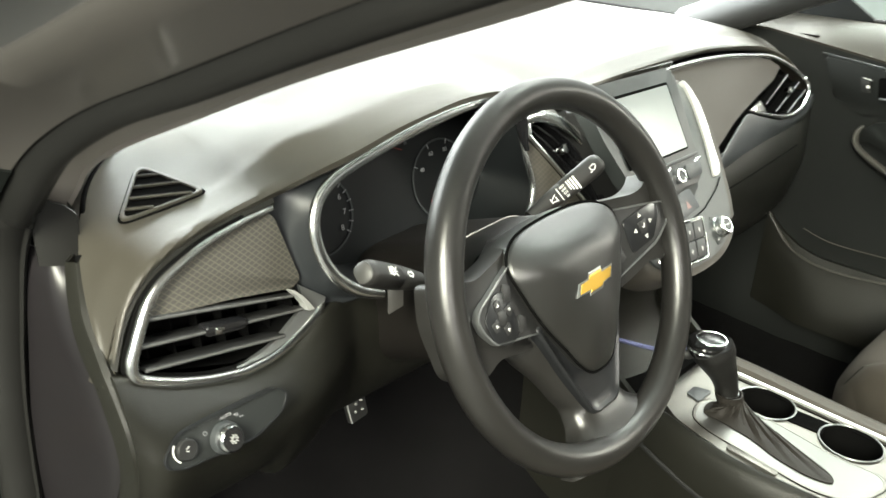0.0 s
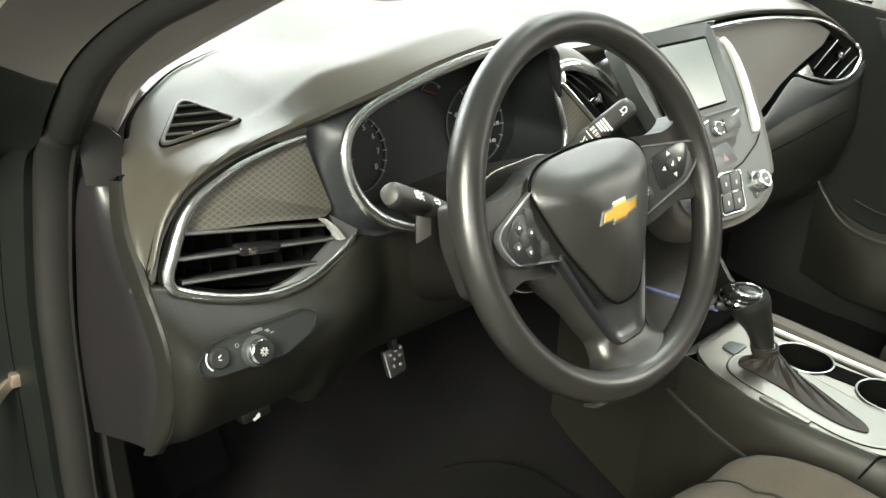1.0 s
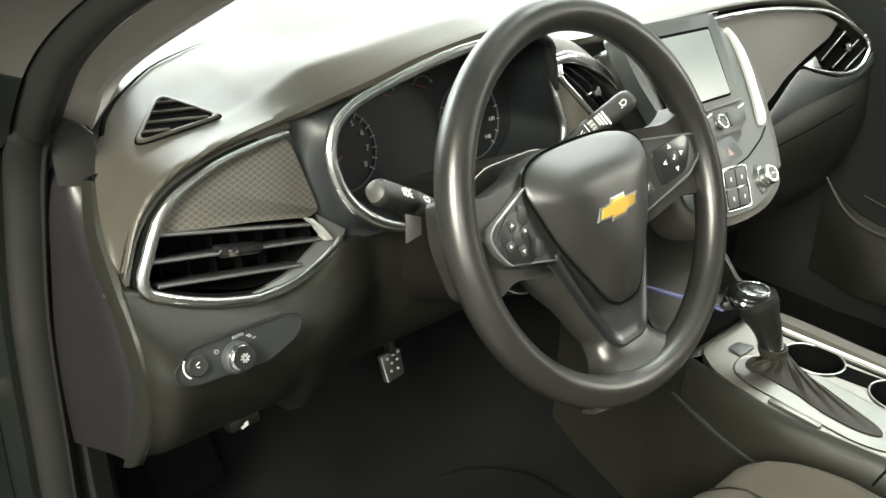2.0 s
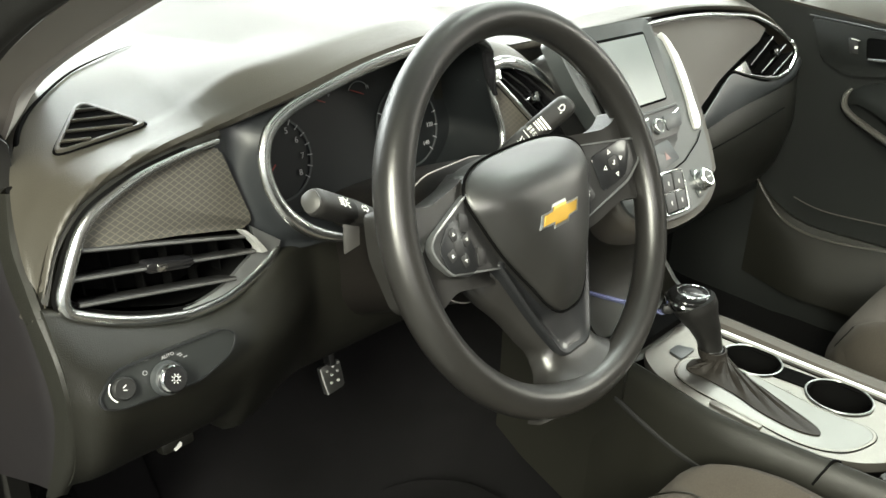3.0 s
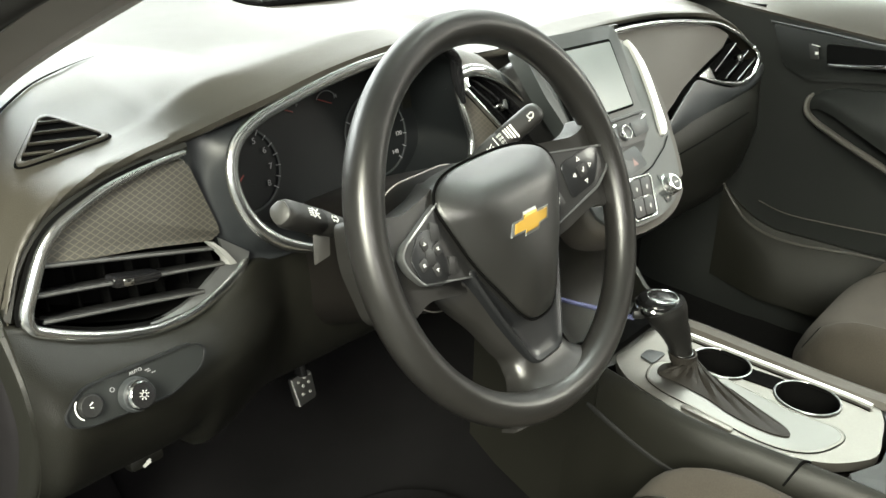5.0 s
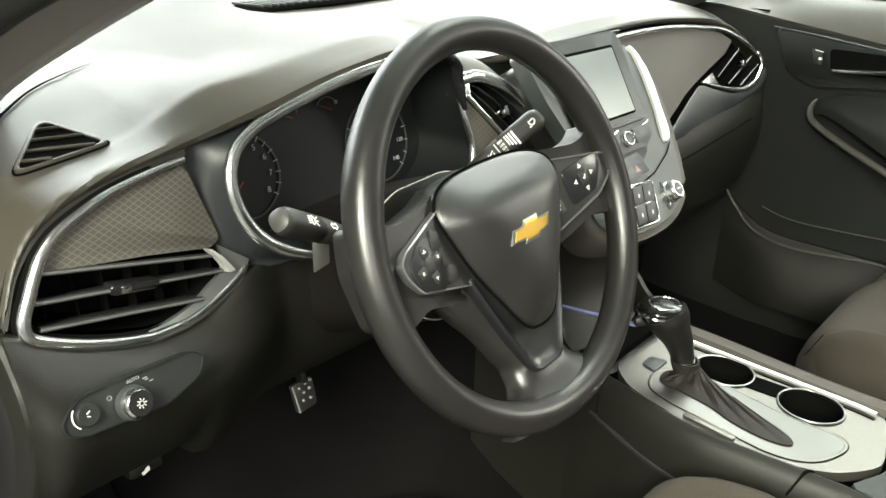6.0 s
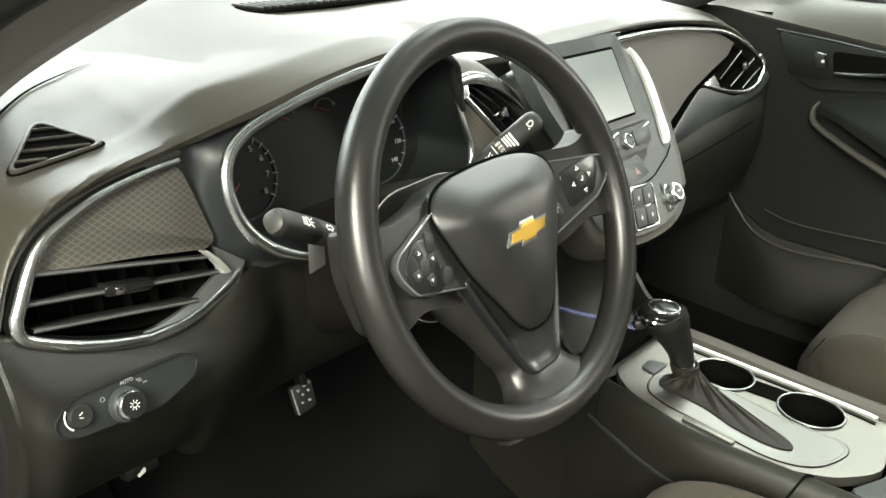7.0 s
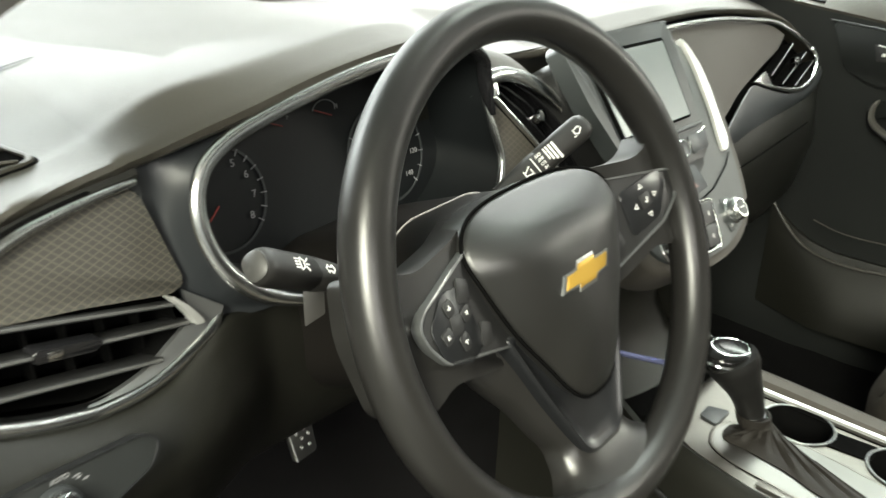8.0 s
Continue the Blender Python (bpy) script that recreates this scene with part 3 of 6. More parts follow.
part("pad_crease", sweep(crs, oval(0.0036, 0.0030, 8), up=(-0.5, 0, 1), scale=np.linspace(1, 0.05, len(crs))), DARK, dash, "dark seam")


def skin_point(p):
    """The point of the pad's skin above or below p."""
    d = (flat[:, 0] - p[0]) ** 2 + (flat[:, 1] - p[1]) ** 2
    near = np.argsort(d)[:4]
    w = 1 / (d[near] + 1e-7)
    return Vector((p[0], p[1], float((flat[near, 2] * w).sum() / w.sum()) + 0.0002))


# triangular demister grille
tri_p = [skin_point(p) for p in ((-0.2395, 0.249), (-0.2625, 0.326), (-0.3165, 0.261))]
tri_n = (tri_p[1] - tri_p[0]).cross(tri_p[2] - tri_p[0]).normalized()
G = basis((tri_p[0] + tri_p[1] + tri_p[2]) / 3, (1, 0, -tri_n.x / tri_n.z), (0, 1, -tri_n.y / tri_n.z))
gi = G.inverted()
tri_o = [tuple((gi @ p).xy) for p in tri_p]
tri_out = rounded([(x * 1.07, y * 1.07) for x, y in tri_o], [0.013, 0.020, 0.016], 6)
tri_in = rounded([(x * 0.92, y * 0.92) for x, y in tri_o], [0.009, 0.015, 0.012], 6)
grille = part("demister_grille", annulus(tri_out, tri_in, 0.014, G, 0.0030, 0.0010), PAD, dash, "triangular demister grille in a raised frame")
part("frame_gap", sweep([skin_point(G @ Vector((x * 1.03, y * 1.03, 0))) for x, y in tri_out], oval(0.0013, 0.0011, 8), True, G.to_3x3().col[2]), DARK, grille)
part("cavity", plate(tri_in, 0.006, m=G, top=0.0014), DARK, grille)
for q in (0.20, 0.42, 0.64, 0.84):
    a_, b_, c_ = (Vector(p) * 0.90 for p in tri_o)
    p0, p1 = b_ + (c_ - b_) * q, (b_ + (a_ - b_) * (q / 0.62) if q < 0.6 else a_ + (c_ - a_) * ((q - 0.6) / 0.4))
    mid, dr = (p0 + p1) / 2, p1 - p0
    part("slat", box((dr.length, 0.0025, 0.003), G @ pose(mid.x, mid.y, 0.0030, 0, 0, math.degrees(math.atan2(dr.y, dr.x))) @ pose(0, 0, 0, 25), 0.001), PAD, grille)

# driver's outer vent: frame, inlay, slats
def face(x, z, out=0.0):
    """A point on the outer fascia."""
    return np.array((x, 0.197 + 0.15 * (z - 0.89) + 0.12 * (x + 0.2) - out, z))


FRAME = [(-0.198, 0.978), (-0.231, 0.975), (-0.270, 0.969), (-0.297, 0.961), (-0.321, 0.951), (-0.335, 0.940), (-0.345, 0.926), (-0.354, 0.910), (-0.361, 0.896), (-0.3605, 0.884), (-0.349, 0.875), (-0.322, 0.861), (-0.294, 0.850), (-0.264, 0.8418), (-0.2513, 0.8402), (-0.2256, 0.8397), (-0.2045, 0.8432), (-0.1830, 0.8500), (-0.1705, 0.8550), (-0.1605, 0.8602), (-0.1530, 0.8670), (-0.1490, 0.8730)]


def vent(side):
    """The outer vent; side -1 by the driver, 1 its mirror by the far door."""
    def at(x, z, out=0.0):
        p = face(x, z, out)
        return p if side < 0 else np.array((0.690 - p[0] + 0.012, p[1] + 0.002, p[2] + 0.002))
    v = thing("air_vent", "chrome-framed air vent with black slats at the dashboard end", "air vent", group="dashboard air vents")
    path = crom([at(x, z, 0.004) for x, z in (FRAME if side < 0 else FRAME[6:])], 5)
    k = len(path)
    sc = np.array([min(0.55 + 0.45 * min(1, i / 30), 0.25 + (k - 1 - i) / 12) for i in range(k)])
    part("frame", sweep(path, oval(0.0052, 0.0045, 12, 2.4), up=(0.1 * side, -1, 0.1), scale=sc), CHROME, v, "satin chrome frame")
    part("frame_shadow_gap", sweep(path + np.array((0, 0.005, 0)), oval(0.0066, 0.002, 8), up=(0, -1, 0.1), scale=sc), DARK, v)
    hole = [(-0.345, 0.920), (-0.352, 0.902), (-0.353, 0.888), (-0.345, 0.881), (-0.318, 0.868), (-0.264, 0.849), (-0.236, 0.846), (-0.213, 0.850), (-0.194, 0.858), (-0.183, 0.870), (-0.187, 0.888), (-0.25, 0.904)]
    bm = bmesh.new()
    for d0, sc_ in ((0.050, 1.0),):
        vs = [bm.verts.new(at(x, z, -d0)) for x, z in hole]
        bm.faces.new(vs)
        fs = [bm.verts.new(at(x, z, -0.004)) for x, z in hole]
        for i in range(len(vs)):
            bm.faces.new((vs[i], vs[(i + 1) % len(vs)], fs[(i + 1) % len(vs)], fs[i]))
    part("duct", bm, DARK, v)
    for (xa, za), (xb, zb) in (((-0.345, 0.926), (-0.186, 0.887)), ((-0.351, 0.905), (-0.178, 0.870)), ((-0.350, 0.884), (-0.205, 0.853))):
        a, b = at(xa, za, 0.0), at(xb, zb, 0.0)
        part("slat", sweep([a, a * 0.5 + b * 0.5, b], [(0.0016, 0.004), (0.002, 0.0035), (0.002, -0.020), (-0.002, -0.020), (-0.002, 0.0035), (-0.0016, 0.004)], up=(0, -1, 0.25)), BLACK, v)
        # thin pale strip draws the slat's lit edge
        part("slat_edge", sweep([a + np.array((0, -0.0042, 0.001)), b + np.array((0, -0.0042, 0.001))], oval(0.0012, 0.0010, 8), up=(0, -1, 0.25)), SLATGLINT, v)
    for i in range(6):
        x = -0.335 + i * 0.026
        zt, zb = 0.918 - 0.23 * (x + 0.345), max(0.852, 0.882 - 0.30 * (x + 0.345))
        a, b = at(x, zt, -0.024), at(x, zb, -0.024)
        part("vane", sweep([a, b], [(0.0008, 0.004), (0.0008, -0.012), (-0.0008, -0.012), (-0.0008, 0.004)], up=(0, -1, 0)), DARK, v)
    m = basis(at(-0.268, 0.889, 0.006), at(-0.178, 0.870) - at(-0.351, 0.905) if side < 0 else at(-0.351, 0.905) - at(-0.178, 0.870), (0, 0, 1))
    part("tab", plate(rounded([(-0.022, -0.004), (0.022, -0.004), (0.024, 0.004), (-0.022, 0.005)], 0.003), 0.012, 0.002, m), GLOSS, v)
    part("tab_mark", plate(rounded([(-0.013, -0.003), (-0.004, -0.003), (-0.004, 0.003), (-0.013, 0.003)], 0.001), 0.002, 0.0006, m, top=0.0012), BRIGHT, v)
    # the frame broadens into a domed corner; the inner horn's bright reflection is painted
    inn = crom([np.array(q) for q in ((-0.262, 0.8465, 0), (-0.2492, 0.8458, 0), (-0.2277, 0.8485, 0), (-0.2115, 0.8530, 0), (-0.1959, 0.8605, 0), (-0.1863, 0.8651, 0), (-0.1784, 0.8705, 0), (-0.1752, 0.8790, 0), (-0.1766, 0.8936, 0))], 4)
    outr = crom([np.array((x, z, 0)) for x, z in FRAME[-9:]], 4)
    rows_ = []
    for a, b in zip(inn, outr):
        rows_.append([at(*(a + (b - a) * q)[:2], 0.001 + 0.006 * q) for q in np.linspace(0, 1, 6)])
    part("frame_corner", sheet(rows_, 0.004, (0, 1, 0)), SATINCHROME, v, "broad satin chrome corner")
    cn = rounded([(-0.1945, 0.8968), (-0.1910, 0.8962), (-0.1805, 0.8855), (-0.1725, 0.8740), (-0.1695, 0.8690), (-0.1772, 0.8700), (-0.1812, 0.8790), (-0.1866, 0.8870)], 0.0006)
    mc = basis(at(-0.182, 0.880, 0.004), at(-0.17, 0.88) - at(-0.19, 0.88), (0, 0.15, 1))
    part("frame_end", plate([tuple((mc.inverted() @ Vector(at(x, z, 0.004))).xy) for x, z in cn][::-1], 0.009, 0.0015, mc, 3, top=0.0075), BRIGHTSILVER, v, "chrome horn, bright reflection in its pale colour")
    return v


vent(-1)

# woven inlay above the driver's vent
m = basis(face(-0.25, 0.93, 0), (1, 0.12, 0), (0, 0.15, 1))
inl = [(-0.3405, 0.9235), (-0.335, 0.936), (-0.322, 0.9475), (-0.298, 0.9565), (-0.27, 0.9645), (-0.232, 0.9705), (-0.2, 0.9725), (-0.1955, 0.968), (-0.174, 0.900), (-0.176, 0.8955), (-0.188, 0.8945), (-0.25, 0.9085)]
mi = m.inverted()
out2 = [(mi @ Vector(face(x, z))).xy for x, z in inl]
inlay = part("woven_inlay", plate(rounded([tuple(p) for p in out2], 0.004, 2), 0.010, 0.003, m, top=0.001), LATTICE, dash, "woven inlay with diamond lattice")

# fascia between the inlay, the hood and the cluster ring
RING = [(0.075, 0.862), (-0.02, 0.860), (-0.075, 0.864), (-0.103, 0.871), (-0.130, 0.884), (-0.149, 0.901), (-0.161, 0.921), (-0.166, 0.942), (-0.164, 0.963), (-0.153, 0.981), (-0.132, 0.994), (-0.105, 1.004), (-0.062, 1.0155), (-0.025, 1.0235), (0.018, 1.030), (0.07, 1.034), (0.112, 1.030), (0.136, 1.017), (0.143, 0.998), (0.146, 0.976), (0.153, 0.945), (0.157, 0.923), (0.151, 0.903), (0.135, 0.885), (0.11, 0.870)]


def ringpt(x, z, d=0.0):
    return np.array((x, 0.170 + 0.25 * (z - 0.89) - 0.32 * max(0.0, z - 0.992) + d, z))


ring = crom([ringpt(*p) for p in RING], 5, True)
OUT = [(0.08, 0.852), (-0.03, 0.850), (-0.09, 0.853), (-0.125, 0.856), (-0.158, 0.864), (-0.172, 0.880), (-0.178, 0.898), (-0.184, 0.925), (-0.189, 0.945), (-0.200, 0.985), (-0.160, 0.999), (-0.11, 1.0135), (-0.06, 1.025), (-0.02, 1.0325), (0.02, 1.0375), (0.07, 1.040), (0.117, 1.036), (0.142, 1.022), (0.150, 1.0), (0.153, 0.976), (0.161, 0.945), (0.166, 0.92), (0.163, 0.895), (0.15, 0.86), (0.12, 0.840)]
outr = crom([(x, 0.202 + 0.12 * (z - 0.9) if x < -0.15 else 0.196 + 0.05 * (z - 0.9), z) for x, z in OUT], 5, True)
rows = []
for s in np.linspace(0, 1, 8):
    b = math.sin(s * math.pi) * 0.010
    rows.append([q + np.array((0, 0.004 + b, 0)) * (1 if s < 1 else 1) for q in ring * (1 - s) + outr * s])
rows = np.array(rows)
rows = np.concatenate([rows, rows[:, :1]], 1)
part("cluster_surround", sheet(rows, 0.004, (0, 1, 0)), SURROUND, dash, "slate grey plastic cluster surround")

# lower knee panel: x, then y and z of seven points from its top edge down
KNEE = [
    (-0.396, 0.190, 0.882, 0.164, 0.858, 0.149, 0.835, 0.142, 0.805, 0.165, 0.752, 0.195, 0.722, 0.26, 0.700), (-0.380, 0.174, 0.885, 0.160, 0.866, 0.150, 0.845, 0.147, 0.814, 0.166, 0.757, 0.205, 0.715, 0.26, 0.695),
    (-0.36, 0.176, 0.874, 0.157, 0.854, 0.143, 0.834, 0.135, 0.803, 0.158, 0.752, 0.195, 0.720, 0.26, 0.700), (-0.322, 0.177, 0.853, 0.165, 0.844, 0.150, 0.828, 0.140, 0.799, 0.162, 0.750, 0.20, 0.716, 0.265, 0.698),
    (-0.264, 0.181, 0.834, 0.170, 0.830, 0.156, 0.820, 0.144, 0.795, 0.165, 0.746, 0.205, 0.712, 0.27, 0.696), (-0.235, 0.184, 0.8305, 0.173, 0.827, 0.160, 0.817, 0.149, 0.793, 0.170, 0.744, 0.21, 0.710, 0.275, 0.694),
    (-0.21, 0.188, 0.8325, 0.177, 0.828, 0.165, 0.817, 0.155, 0.791, 0.177, 0.73, 0.22, 0.68, 0.31, 0.672), (-0.18, 0.191, 0.843, 0.182, 0.835, 0.172, 0.82, 0.166, 0.79, 0.187, 0.73, 0.23, 0.68, 0.32, 0.672),
    (-0.15, 0.196, 0.855, 0.19, 0.842, 0.184, 0.823, 0.18, 0.79, 0.20, 0.73, 0.245, 0.68, 0.33, 0.672), (-0.10, 0.21, 0.85, 0.207, 0.84, 0.204, 0.82, 0.205, 0.79, 0.22, 0.73, 0.26, 0.68, 0.34, 0.672), (0.27, 0.21, 0.85, 0.207, 0.84, 0.204, 0.82, 0.205, 0.79, 0.22, 0.73, 0.26, 0.68, 0.34, 0.672)]
rows = []
for x in np.concatenate([np.linspace(-0.380, -0.1, 50), np.linspace(-0.08, 0.27, 12)]):
    v = interp(x, KNEE)
    pts = [(x, v[0] + 0.02, v[1] - 0.002), (x, v[0] + 0.002, v[1] + 0.001)] + [(x, v[i] - (0 if i else -0.001), v[i + 1]) for i in range(0, 14, 2)]
    pts[2] = (x, v[0] - 0.002, v[1] - 0.002)
    rows.append(crom(pts, 4))
part("knee_panel", sheet(rows, 0.006), LOWER, dash, "grained vinyl lower knee panel")
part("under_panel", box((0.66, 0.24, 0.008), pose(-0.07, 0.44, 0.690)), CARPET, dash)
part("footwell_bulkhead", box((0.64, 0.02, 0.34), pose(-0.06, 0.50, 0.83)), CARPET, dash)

# end trim strip at the dashboard's outer side
brow = crom([(-0.3577, 0.255, 0.9557), (-0.3667, 0.235, 0.937), (-0.3725, 0.218, 0.9215), (-0.376, 0.197, 0.905), (-0.3795, 0.175, 0.887), (-0.3792, 0.162, 0.868), (-0.3795, 0.150, 0.845), (-0.380, 0.147, 0.8147), (-0.380, 0.166, 0.757), (-0.381, 0.207, 0.703)], 6)
back = crom([(-0.3624, 0.265, 0.955), (-0.3726, 0.245, 0.934), (-0.3796, 0.225, 0.911), (-0.383, 0.204, 0.8925), (-0.385, 0.185, 0.880), (-0.3853, 0.173, 0.858), (-0.3856, 0.162, 0.8325), (-0.386, 0.162, 0.803), (-0.387, 0.184, 0.750), (-0.387, 0.222, 0.692)], 6)
rows = [[a + np.array((0.004, 0.002, -0.003)), a, a * 0.96 + b * 0.04 + np.array((-0.0008, 0, 0)), a * 0.5 + b * 0.5 + np.array((-0.0006, 0.0, 0)), b, b + np.array((0.010, 0.012, 0))] for a, b in zip(brow, back)]
part("dash_end_wall", sheet(rows, 0.003), LOWER, dash, "dark vinyl end of the dashboard")
inside = crom([(-0.346, 0.297, 0.958), (-0.364, 0.266, 0.928), (-0.375, 0.236, 0.894), (-0.378, 0.209, 0.874), (-0.378, 0.190, 0.847), (-0.378, 0.180, 0.811), (-0.378, 0.196, 0.762), (-0.378, 0.234, 0.688)], 6)
fold = crom([(-0.3640, 0.290, 0.958), (-0.3735, 0.270, 0.921), (-0.3805, 0.243, 0.886), (-0.3825, 0.218, 0.864), (-0.3830, 0.199, 0.840), (-0.3835, 0.189, 0.806), (-0.3830, 0.204, 0.765), (-0.3825, 0.243, 0.692)], 6)
outside = crom([(-0.374, 0.315, 0.958), (-0.380, 0.315, 0.922), (-0.386, 0.315, 0.875), (-0.391, 0.315, 0.840), (-0.396, 0.315, 0.803), (-0.399, 0.315, 0.765), (-0.401, 0.315, 0.720), (-0.401, 0.315, 0.676)], 6)
rows = []
for a, b, c in zip(inside, fold, outside):
    r = [a + (b - a) * q for q in (0, 0.25)]
    for q in np.linspace(0, 1, 8):
        r.append((1 - q) ** 2 * (b + 0.6 * (a - b)) + 2 * q * (1 - q) * b + q * q * (b + 0.22 * (c - b)))
    rows.append(r + [b + (c - b) * q for q in (0.4, 0.7, 1.0)])
part("end_cover", sheet(rows, 0.003), CAPMAT, dash, "satin grey-violet end cover")
gap = crom([(-0.3862, 0.1840, 0.8800), (-0.3830, 0.1790, 0.8835), (-0.3800, 0.1735, 0.8862), (-0.3755, 0.1735, 0.8845), (-0.366, 0.1765, 0.8800)], 4)
part("split_line", sweep(gap, oval(0.0012, 0.002, 6)), DARK, dash)

# defroster slot on top of the pad
slot = thing("defroster_grille", "long black slotted defroster grille on the dashboard top", "grille")
Gd = basis((0.33, 0.60, 1.0335), (1, 0.0, 0), (0, 1, 0.0))
slot_out = rounded([(-0.19, -0.035), (0.19, -0.035), (0.17, 0.035), (-0.17, 0.035)], 0.012)
part("tray", plate(slot_out, 0.004, 0.001, Gd, top=0.003), DARK, slot)
for i in range(26):
    part("slat", box((0.004, 0.062, 0.004), Gd @ pose(-0.168 + i * 0.0134, 0, 0.005, 0, 0, 8), 0.001), BLACK, slot)

# ---------------------------------------------------------------- light switch panel
LS = basis((-0.297, 0.1345, 0.819), (1, 0.05, 0), (0, 0.4, 1))
sw = thing("light_switch_panel", "black headlamp switch panel with chrome rotary knob", "switch panel")
li = LS.inverted()
ol = [(-0.366, 0.823), (-0.350, 0.8365), (-0.248, 0.8335), (-0.238, 0.826), (-0.247, 0.813), (-0.283, 0.8025), (-0.352, 0.8085), (-0.365, 0.814)]
ol = [tuple((li @ Vector((x, 0.150 + 0.4 * (z - 0.825) + 0.05 * (x + 0.24), z))).xy) for x, z in ol]
po = rounded(ol, 0.010, 4)
part("bezel", annulus(po, shrink(po, 0.0022), 0.012, LS, 0.004, 0.0008), TRIMGLOSS, sw)
part("plate", plate(shrink(po, 0.0022), 0.010, m=LS, top=0.0025), SWITCHMAT, sw, "dark slate switch plate")
kb = LS @ Matrix.Translation((li @ Vector((-0.3100, 0.144, 0.8160))).xy.to_3d())
part("knob_collar", lathe([(0.0, 0.003), (0.0142, 0.003), (0.0138, 0.007), (0.0126, 0.0095), (0.0, 0.0095)], kb), SLATE, sw)
part("knob", lathe([(0.0, 0.009), (0.0118, 0.009), (0.0120, 0.0135), (0.0113, 0.0160), (0.0102, 0.0170), (0.0, 0.0170)], kb), BRIGHT, sw, "chrome knob")
part("knob_face", lathe([(0.0104, 0.0166), (0.0099, 0.0176), (0.0, 0.0180)], kb), GLOSS, sw)
bm = lathe([(0.0017, 0.0184), (0.0021, 0.0184)], kb, 16)
for i in range(8):
    box((0.0013, 0.0005, 0.0004), kb @ pose(0, 0, 0, 0, 0, 45 * i) @ pose(0.0034, 0, 0.0184), bm=bm)
part("lamp_symbol", bm, WHITEINK, sw)
bt = LS @ Matrix.Translation((li @ Vector((-0.3460, 0.144, 0.8230))).xy.to_3d())
part("dimmer_button", lathe([(0.0, 0.0035), (0.0092, 0.0035), (0.0092, 0.007), (0.0080, 0.0085), (0.0, 0.0080)], bt), BLACK, sw)
part("dimmer_mark", sweep([(0.0108 * math.cos(a), 0.0108 * math.sin(a), 0.0036) for a in np.linspace(2.4, 4.0, 9)], oval(0.0006, 0.0003, 6), up=(0, 0, 1)), WHITEINK, sw).matrix_basis = bt
bm = box((0.0034, 0.0006, 0.0004), bt @ pose(0, 0.002, 0.0083, 0, 0, 25))
box((0.0028, 0.0006, 0.0004), bt @ pose(-0.0005, -0.001, 0.0083, 0, 0, -25), bm=bm)
part("dimmer_symbol", bm, WHITEINK, sw)
lettering("auto_print", "AUTO", 0.0040, kb @ pose(0.0065, 0.0165, 0.0030), GREYINK, sw)
part("off_print", annulus(oval(0.0019, 0.0019, 14).tolist(), oval(0.0015, 0.0015, 14).tolist(), 0.0004, kb @ pose(-0.0155, 0.0110, 0.0030)), GREYINK, sw)
bm = box((0.004, 0.0008, 0.0003), kb @ pose(0.0160, 0.0140, 0.0030))
box((0.003, 0.0008, 0.0003), kb @ pose(0.0170, 0.0124, 0.0030), bm=bm)
box((0.0035, 0.0008, 0.0003), kb @ pose(0.0205, 0.0100, 0.0030), bm=bm)
part("lamp_prints", bm, GREYINK, sw)

# ---------------------------------------------------------------- steering wheel
TILT = 23.0
WM = Matrix.Translation((0, 0, 0.92)) @ basis((0, 0, 0), (1, 0, 0), (0, math.sin(radians(TILT)), math.cos(radians(TILT)))) @ pose(0, 0, 0, 0, 0, 3.2)
wheel = thing("steering_wheel", "black three-spoke steering wheel with worn rim", "steering wheel", WM)
th = np.linspace(0, 2 * math.pi, 120, endpoint=False)
R0, R1 = 0.1722, 0.0153
path = [(R0 * math.cos(a), R0 * math.sin(a), 0) for a in th]
swell = [1.0 + 0.05 * math.exp(-((math.degrees(a) - 28) / 12) ** 2) + 0.05 * math.exp(-((math.degrees(a) - 152) / 12) ** 2) for a in th]
part("rim", sweep(path, oval(R1, R1 * 1.06, 20), True, (0, 0, 1), swell), RIMMAT, wheel, "worn black urethane rim")

HALF = [(0, 0.0600), (0.035, 0.0590), (0.058, 0.0555), (0.074, 0.0485), (0.0825, 0.0390), (0.0840, 0.0280), (0.0795, 0.0130), (0.064, -0.0240), (0.042, -0.0600), (0.029, -0.0810), (0.016, -0.0930), (0, -0.0960)]
outl = crom(HALF + [(-x, y) for x, y in HALF[-2:0:-1]], 4, True)


def dome(outline, profile, centre=(0, 0.0), fall=0.0):
    """Rings of an outline scaled towards its middle, at the heights of profile."""
    bm = bmesh.new()
    c = np.array(centre)
    rings = [[bm.verts.new((*(c + (p - c) * s), h - (crease_fall(*(c + (p - c) * s)) if fall else 0.0))) for p in outline] for s, h in profile]
    k = len(outline)
    for a, b in zip(rings, rings[1:]):
        for i in range(k):
            bm.faces.new((a[i], a[(i + 1) % k], b[(i + 1) % k], b[i]))
    bm.faces.new(rings[-1])
    return bm


def crease_fall(x, y):
    """Drop of the cover's upper face behind its soft crease."""
    d = y - (0.029 - 1.0 * x * x)
    return (1.0 - 0.55 * min(1.0, abs(x) / 0.09) ** 2) * 0.46 * 0.5 * (math.sqrt(d * d + 0.004 ** 2) + d) - 0.0012 + 7.0 * max(0.0, y - 0.040) ** 2


def bag_height(s):
    return -0.002 + 0.022 * (1 - abs(s) ** 3.4)


